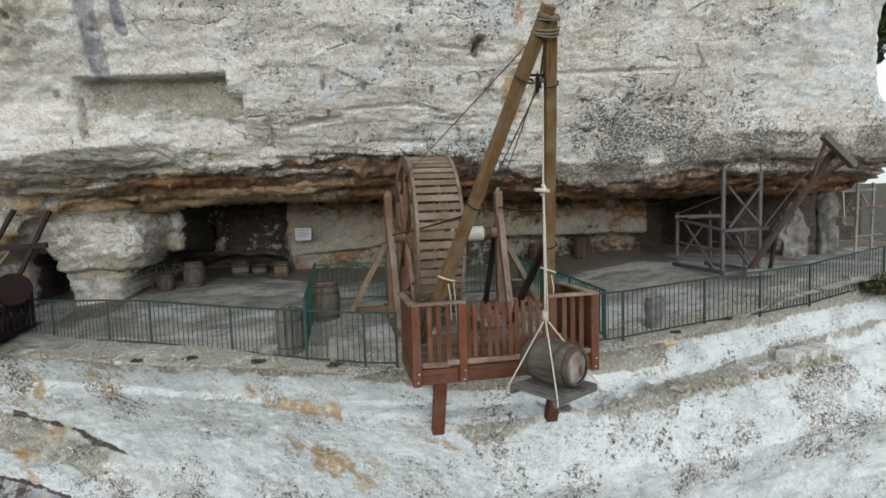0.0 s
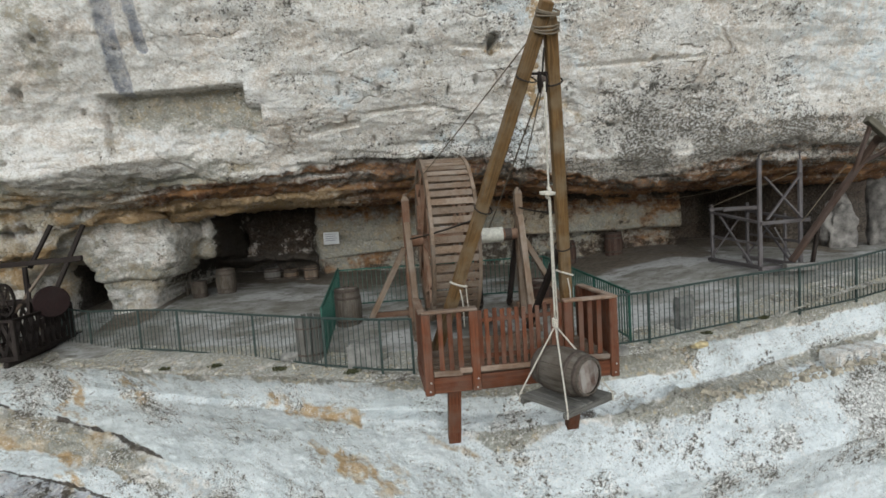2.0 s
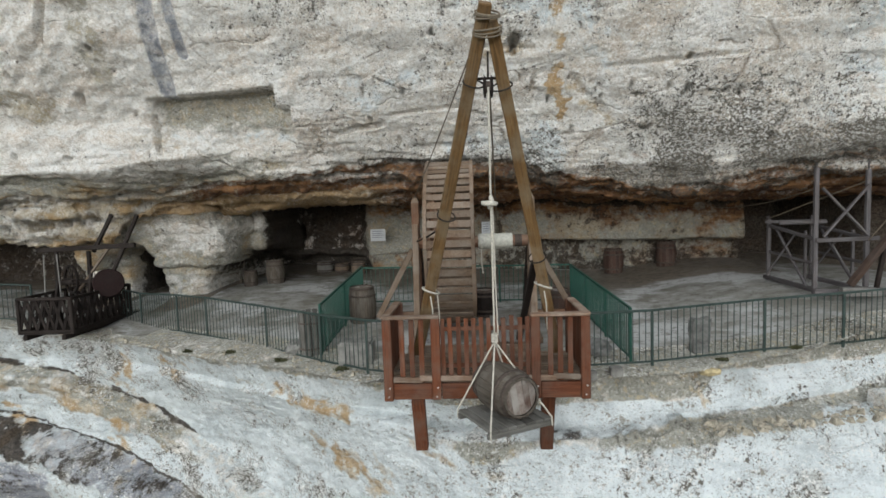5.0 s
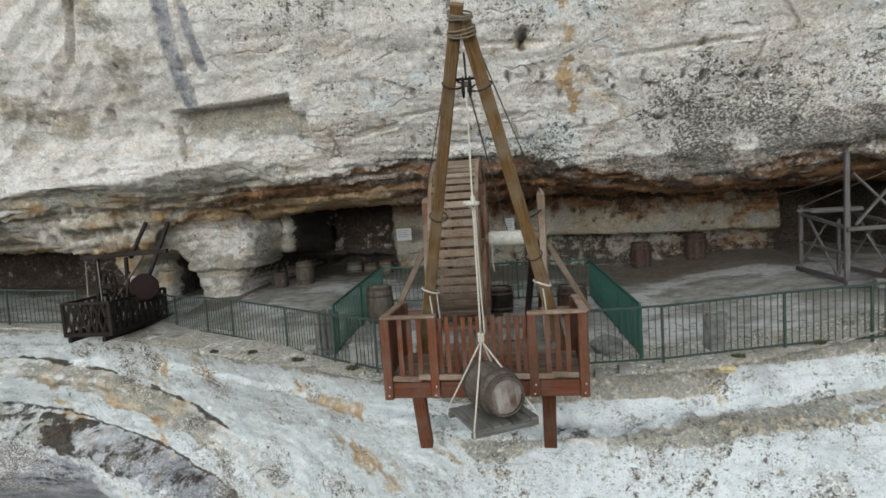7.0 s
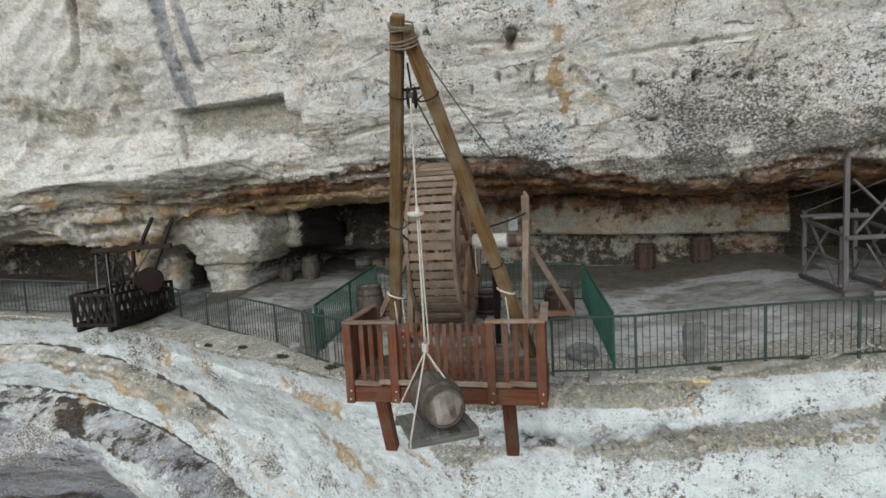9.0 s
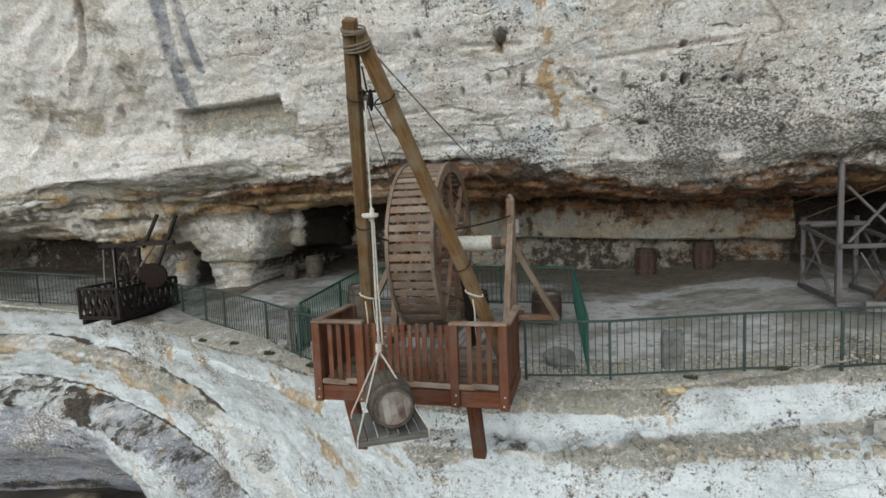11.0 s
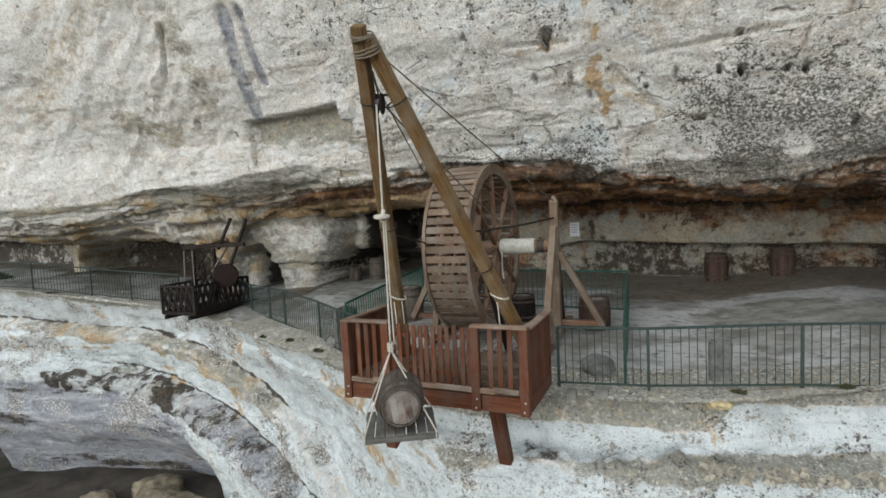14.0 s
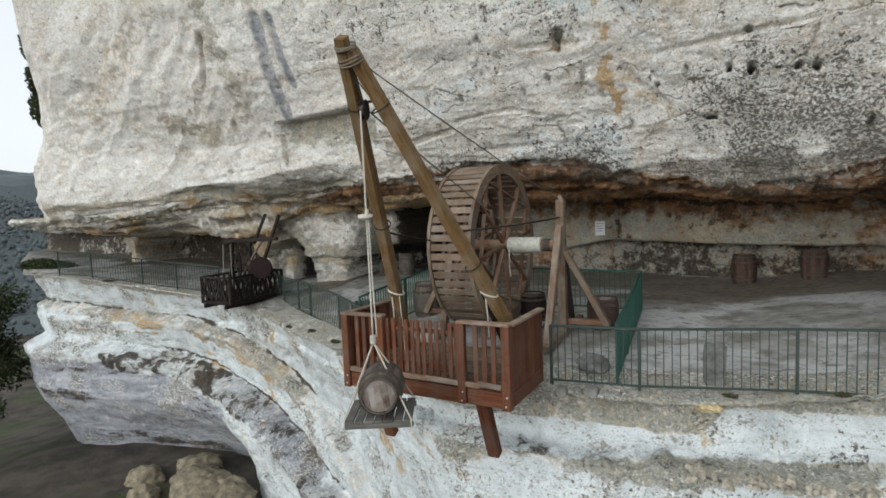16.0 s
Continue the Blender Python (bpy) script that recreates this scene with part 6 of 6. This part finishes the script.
# ---- ground, boulders, scrub and far hillside ----
def build_ground():
    n = 150
    g = np.sinh(np.linspace(-1, 1, n) * 5.2) / np.sinh(5.2) * 1500
    X, Y = np.meshgrid(g - 12, g, indexing="ij")
    p = np.stack([X, Y, 0 * X], -1).reshape(-1, 3)
    r = np.hypot(X + 12, Y - 5)
    Z = -8.1 + 0.35 * grid_noise(p, (0.25, 0.25, 1), 61, 4).reshape(n, n) - np.clip((r - 12) / 25, 0, 1) * 6 + 20 * np.clip((r - 120) / 500, 0, 1) * (1 + grid_noise(p, (0.004, 0.004, 1), 66, 4).reshape(n, n))
    verts = np.stack([X, Y, Z], -1).reshape(-1, 3)
    idx = np.arange(n * n).reshape(n, n)
    quads = np.stack([idx[:-1, :-1], idx[1:, :-1], idx[1:, 1:], idx[:-1, 1:]], -1).reshape(-1, 4)
    me = bpy.data.meshes.new("ground")
    me.from_pydata(verts, [], quads)
    me.materials.append(EARTH)
    me.shade_smooth()
    return tagged(new("ground", me), "damp brown earth and grass at the foot of the cliff", "ground", kind="structure")


build_ground()
for k, (x, y, s, sz) in enumerate(((-15.6, 6.6, 1.1, 0.55), (-17.2, 5.2, 0.9, 0.45), (-13.2, 5.0, 1.5, 0.9), (-14.6, 5.8, 1.1, 0.55), (-11.7, 5.2, 1.0, 0.8), (-12.4, 3.4, 1.1, 0.7), (-15.8, 4.2, 0.7, 0.45), (-10.2, 4.4, 0.8, 0.6))):
    stone("fallen_boulder", (x, y, -8.3), (s, s * 0.75, sz), "brown mossy boulder fallen at the foot of the cliff", BROWN_STONE, 40 + k, "boulder", 0.3)


def foliage_material(name, dark, light):
    n = Nodes(name)
    rnd = n.add("ShaderNodeNewGeometry").outputs["Random Per Island"]
    col = n.mix(rnd, dark, light)
    return n.done(col, 0.7, specular=0.2)


LEAF = foliage_material("dull_leaves", (0.02, 0.032, 0.012), (0.06, 0.075, 0.03))
SCRUB_LEAF = foliage_material("dry_scrub_leaves", (0.035, 0.04, 0.018), (0.10, 0.10, 0.05))
BARK = wood_material("bark", (0.05, 0.04, 0.03), (0.11, 0.09, 0.07), (0.14, 0.13, 0.11), 0.5)


def leaf_cloud(centres, radius, count, size, seed):
    """Many small leaf blades scattered round centres."""
    rng = np.random.default_rng(seed)
    c = np.asarray(centres, float)
    which = rng.integers(0, len(c), count)
    d = rng.normal(size=(count, 3))
    d /= np.linalg.norm(d, axis=1, keepdims=True)
    p = c[which] + d * (rng.random((count, 1)) ** 0.45) * np.asarray(radius)
    u = rng.normal(size=(count, 3))
    u /= np.linalg.norm(u, axis=1, keepdims=True)
    v = np.cross(u, rng.normal(size=(count, 3)))
    v /= np.linalg.norm(v, axis=1, keepdims=True)
    s = size * (0.6 + 0.8 * rng.random((count, 1)))
    verts = np.stack([p - u * s, p + v * s * 0.5, p + u * s, p - v * s * 0.5], 1).reshape(-1, 3)
    faces = np.arange(count * 4).reshape(-1, 4)
    return verts, faces


def mesh_of(name, verts, faces, material):
    me = bpy.data.meshes.new(name)
    me.from_pydata(verts, [], faces)
    me.materials.append(material)
    return me


def tree(at, height, spread, seed, label):
    rng = random.Random(seed)
    t = thing("tree", at, label, "tree", "trees below the cliff")
    bm = bmesh.new()
    top = Vector((rng.uniform(-0.4, 0.4), rng.uniform(-0.4, 0.4), height * 0.85))
    pts = [Vector((0, 0, -0.3)), top * 0.3 + Vector((0.15, 0, 0)), top * 0.65, top]
    for p, q, r in zip(pts, pts[1:], (0.2, 0.15, 0.09)):
        tube(bm, (p, p.lerp(q, 0.5), q), r * height / 7)
    part("trunk", bm, BARK, t)
    ends = []
    bm = bmesh.new()
    for k in range(12):
        a, z = rng.uniform(0, math.tau), rng.uniform(0.3, 0.9) * height
        s = top * (z / height / 0.85)
        e = s + Vector((math.cos(a), math.sin(a), 0.5)) * spread * rng.uniform(0.5, 1.0) * (1.15 - z / height * 0.6)
        tube(bm, (s, s.lerp(e, 0.5) + Vector((0, 0, 0.15)), e), 0.035 * height / 7, 5)
        ends += [tuple(e), tuple(s.lerp(e, 0.6))]
    part("limbs", bm, BARK, t)
    v, f = leaf_cloud(ends + [tuple(top)], spread * 0.42, 9000, 0.11, seed)
    part("crown", mesh_of("crown", v, f, LEAF), LEAF, t)
    return t


tree((-28.4, 2.6, -9.5), 8.6, 2.2, 3, "dull green tree standing below the far end of the cliff")
tree((-31.5, 5.0, -10.5), 9.6, 2.4, 5, "dull green tree standing below the far end of the cliff")
tree((-24.6, -1.6, -9.2), 3.0, 1.5, 8, "low green tree standing in front of the cliff foot")


def scrub(at, radius, count, size, seed, label, leaf):
    v, f = leaf_cloud([(0, 0, 0), (radius[0] * 0.7, 0.2, -0.1), (-radius[0] * 0.6, 0.1, 0.05)], radius, count, size, seed)
    ob = part("scrub", mesh_of("scrub", v, f, leaf), leaf)
    ob.matrix_basis = pose(*at)
    return tagged(ob, label, "scrub", kind="stuff")


scrub((12.4, 3.0, 0.1), (0.8, 0.5, 0.3), 5000, 0.06, 4, "tangled dry green scrub on the ledge edge", SCRUB_LEAF)
scrub((-28.6, 7.4, 0.55), (1.3, 0.9, 0.4), 6000, 0.07, 9, "low green scrub on the far end of the ledge", LEAF)


def build_hill():
    """Wooded hillside far beyond the cliff, with its canopy of small clumps."""
    rng = np.random.default_rng(12)
    xs, ys = np.meshgrid(np.linspace(-330, -90, 60), np.linspace(-40, 230, 60), indexing="ij")
    p = np.stack([xs, ys, 0 * xs], -1).reshape(-1, 3)
    z = -14 + 46 * np.clip((-xs - 90) / 190, 0, 1) ** 0.8 * (0.75 + 0.35 * grid_noise(p, (0.02, 0.02, 1), 71, 4).reshape(xs.shape))
    v = np.stack([xs, ys, z], -1).reshape(-1, 3)
    idx = np.arange(3600).reshape(60, 60)
    q = np.stack([idx[:-1, :-1], idx[1:, :-1], idx[1:, 1:], idx[:-1, 1:]], -1).reshape(-1, 4)
    # distance haze is mixed into the leaf colour of hill and woods
    hazy = foliage_material("haze_tinted_leaves", (0.10, 0.118, 0.122), (0.125, 0.145, 0.148))
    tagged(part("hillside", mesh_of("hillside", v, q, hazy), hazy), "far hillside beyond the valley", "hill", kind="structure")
    ball = bmesh.new()
    bmesh.ops.create_icosphere(ball, subdivisions=1, radius=1.0)
    bv, bf = np.array([tuple(w.co) for w in ball.verts]), np.array([[w.index for w in f.verts] for f in ball.faces])
    ball.free()
    count = 30000
    v = v[v[:, 0] > -220]
    cen = v[rng.integers(0, len(v), count)] + rng.normal(size=(count, 3)) * (2.5, 2.5, 0.8) + (0, 0, 0.6)
    size = rng.uniform(0.22, 0.6, (count, 1, 1)) * rng.uniform(0.8, 1.25, (count, 1, 3))
    lv = (cen[:, None] + bv[None] * size * rng.uniform(0.6, 1.3, (count, len(bv), 1))).reshape(-1, 3)
    lf = (bf[None] + len(bv) * np.arange(count)[:, None, None]).reshape(-1, 3)
    woods = mesh_of("far_woods", lv, lf, hazy)
    woods.shade_smooth()
    tagged(part("far_woods", woods, hazy), "woods on the far hillside, haze put into their grey-green colour", "woods", kind="stuff")


build_hill()


TAN_STONE = plain("tan_rubble", (0.36, 0.325, 0.26), 0.95, 0.0, 0.5, 8.0, 0.6)


def build_rubble():
    """Loose stones and crumbs lying on the shelf and the ledge edge."""
    rng = np.random.default_rng(7)
    base = [(-1, -1, 0), (1, -1, 0), (1, 1, 0), (-1, 1, 0), (-0.6, -0.7, 1), (0.7, -0.5, 1), (0.5, 0.7, 1), (-0.7, 0.5, 1)]
    fc = [(0, 3, 2, 1), (4, 5, 6, 7), (0, 1, 5, 4), (1, 2, 6, 5), (2, 3, 7, 6), (3, 0, 4, 7)]
    b = np.array(base, float)
    verts, faces = [], []
    spots = []
    for _ in range(190):
        x = 9.4 - 5.2 * rng.random() ** 1.4
        spots.append((x, rng.uniform(0.0, 0.6), -1.47 + 0.06 * rng.random() - 0.03, 0.015 + 0.07 * rng.random() ** 2, "shelf"))
    for _ in range(300):
        spots.append((rng.uniform(-10, 9), rng.uniform(0.08, 0.9) ** 1.3, 0, 0.008 + 0.04 * rng.random() ** 4, "edge"))
    face_line = lambda x: float(line(np.array([x]), (-3, 1.9), (0, 0.6), (3, 0.75), (6, 1.3), (9, 2.0))[0])
    for x, off, z, s, where in spots:
        if where == "shelf":
            y = face_line(x) + off
        else:
            y = float(edge_y(np.array([x]))[0]) + off
            z = ground_at(x, y) - 0.01
        a = rng.uniform(0, math.tau)
        q = b * (s * rng.uniform(0.7, 1.4), s * rng.uniform(0.6, 1.1), s * rng.uniform(0.9, 1.5)) + rng.normal(size=(8, 3)) * s * 0.2
        q = np.stack([q[:, 0] * math.cos(a) - q[:, 1] * math.sin(a) + x, q[:, 0] * math.sin(a) + q[:, 1] * math.cos(a) + y, q[:, 2] + z], 1)
        o = len(verts)
        verts += q.tolist()
        faces += [tuple(i + o for i in f) for f in fc]
    tagged(part("rubble", mesh_of("rubble", verts, faces, TAN_STONE), TAN_STONE), "loose stones and crumbs on the ledge edge and shelf", "rubble", kind="stuff")


build_rubble()

ivy_v, ivy_f = leaf_cloud([(0, 0, 0), (0.6, 1.0, 1.2), (0.9, 1.2, -0.6), (0.3, 0.4, 2.2)], (0.8, 0.9, 1.0), 14000, 0.09, 21)
ivy = part("ivy", mesh_of("ivy", ivy_v, ivy_f, LEAF), LEAF)
ivy.matrix_basis = pose(14.6, 6.3, 8.3)
tagged(ivy, "dark ivy hanging over the end of the cliff", "ivy", kind="stuff")

far_v, far_f = leaf_cloud([(0, 0, 0), (-0.4, 0.3, -1.6), (0.3, 0.2, 1.6), (-0.8, 0.5, -3.0)], (0.7, 0.8, 1.1), 9000, 0.10, 27)
far_ivy = part("ivy", mesh_of("ivy", far_v, far_f, LEAF), LEAF)
far_ivy.matrix_basis = pose(-26.6, 7.2, 12.0)
tagged(far_ivy, "dark ivy hanging down the far corner of the cliff", "ivy", kind="stuff")


def tuft(x, y, size, seed):
    v, f = leaf_cloud([(0, 0, 0.03), (size * 0.6, 0.02, 0.02), (-size * 0.5, 0.03, 0.02)], (size, size * 0.6, size * 0.45), 200, 0.028, seed)
    ob = part("dry_tuft", mesh_of("dry_tuft", v, f, SCRUB_LEAF), SCRUB_LEAF)
    ob.matrix_basis = pose(x, y, ground_at(x, y))
    return tagged(ob, "small dark dry plant tuft on the ledge edge", "plant", "plant tufts")


for k, (x, y, size) in enumerate(((-6.23, 3.98, 0.16), (-7.44, 4.3, 0.13), (-4.66, 3.2, 0.15), (-3.03, 2.35, 0.17), (4.75, 2.2, 0.12), (6.32, 2.42, 0.12))):
    tuft(x, y, 0.75 * size, 60 + k)
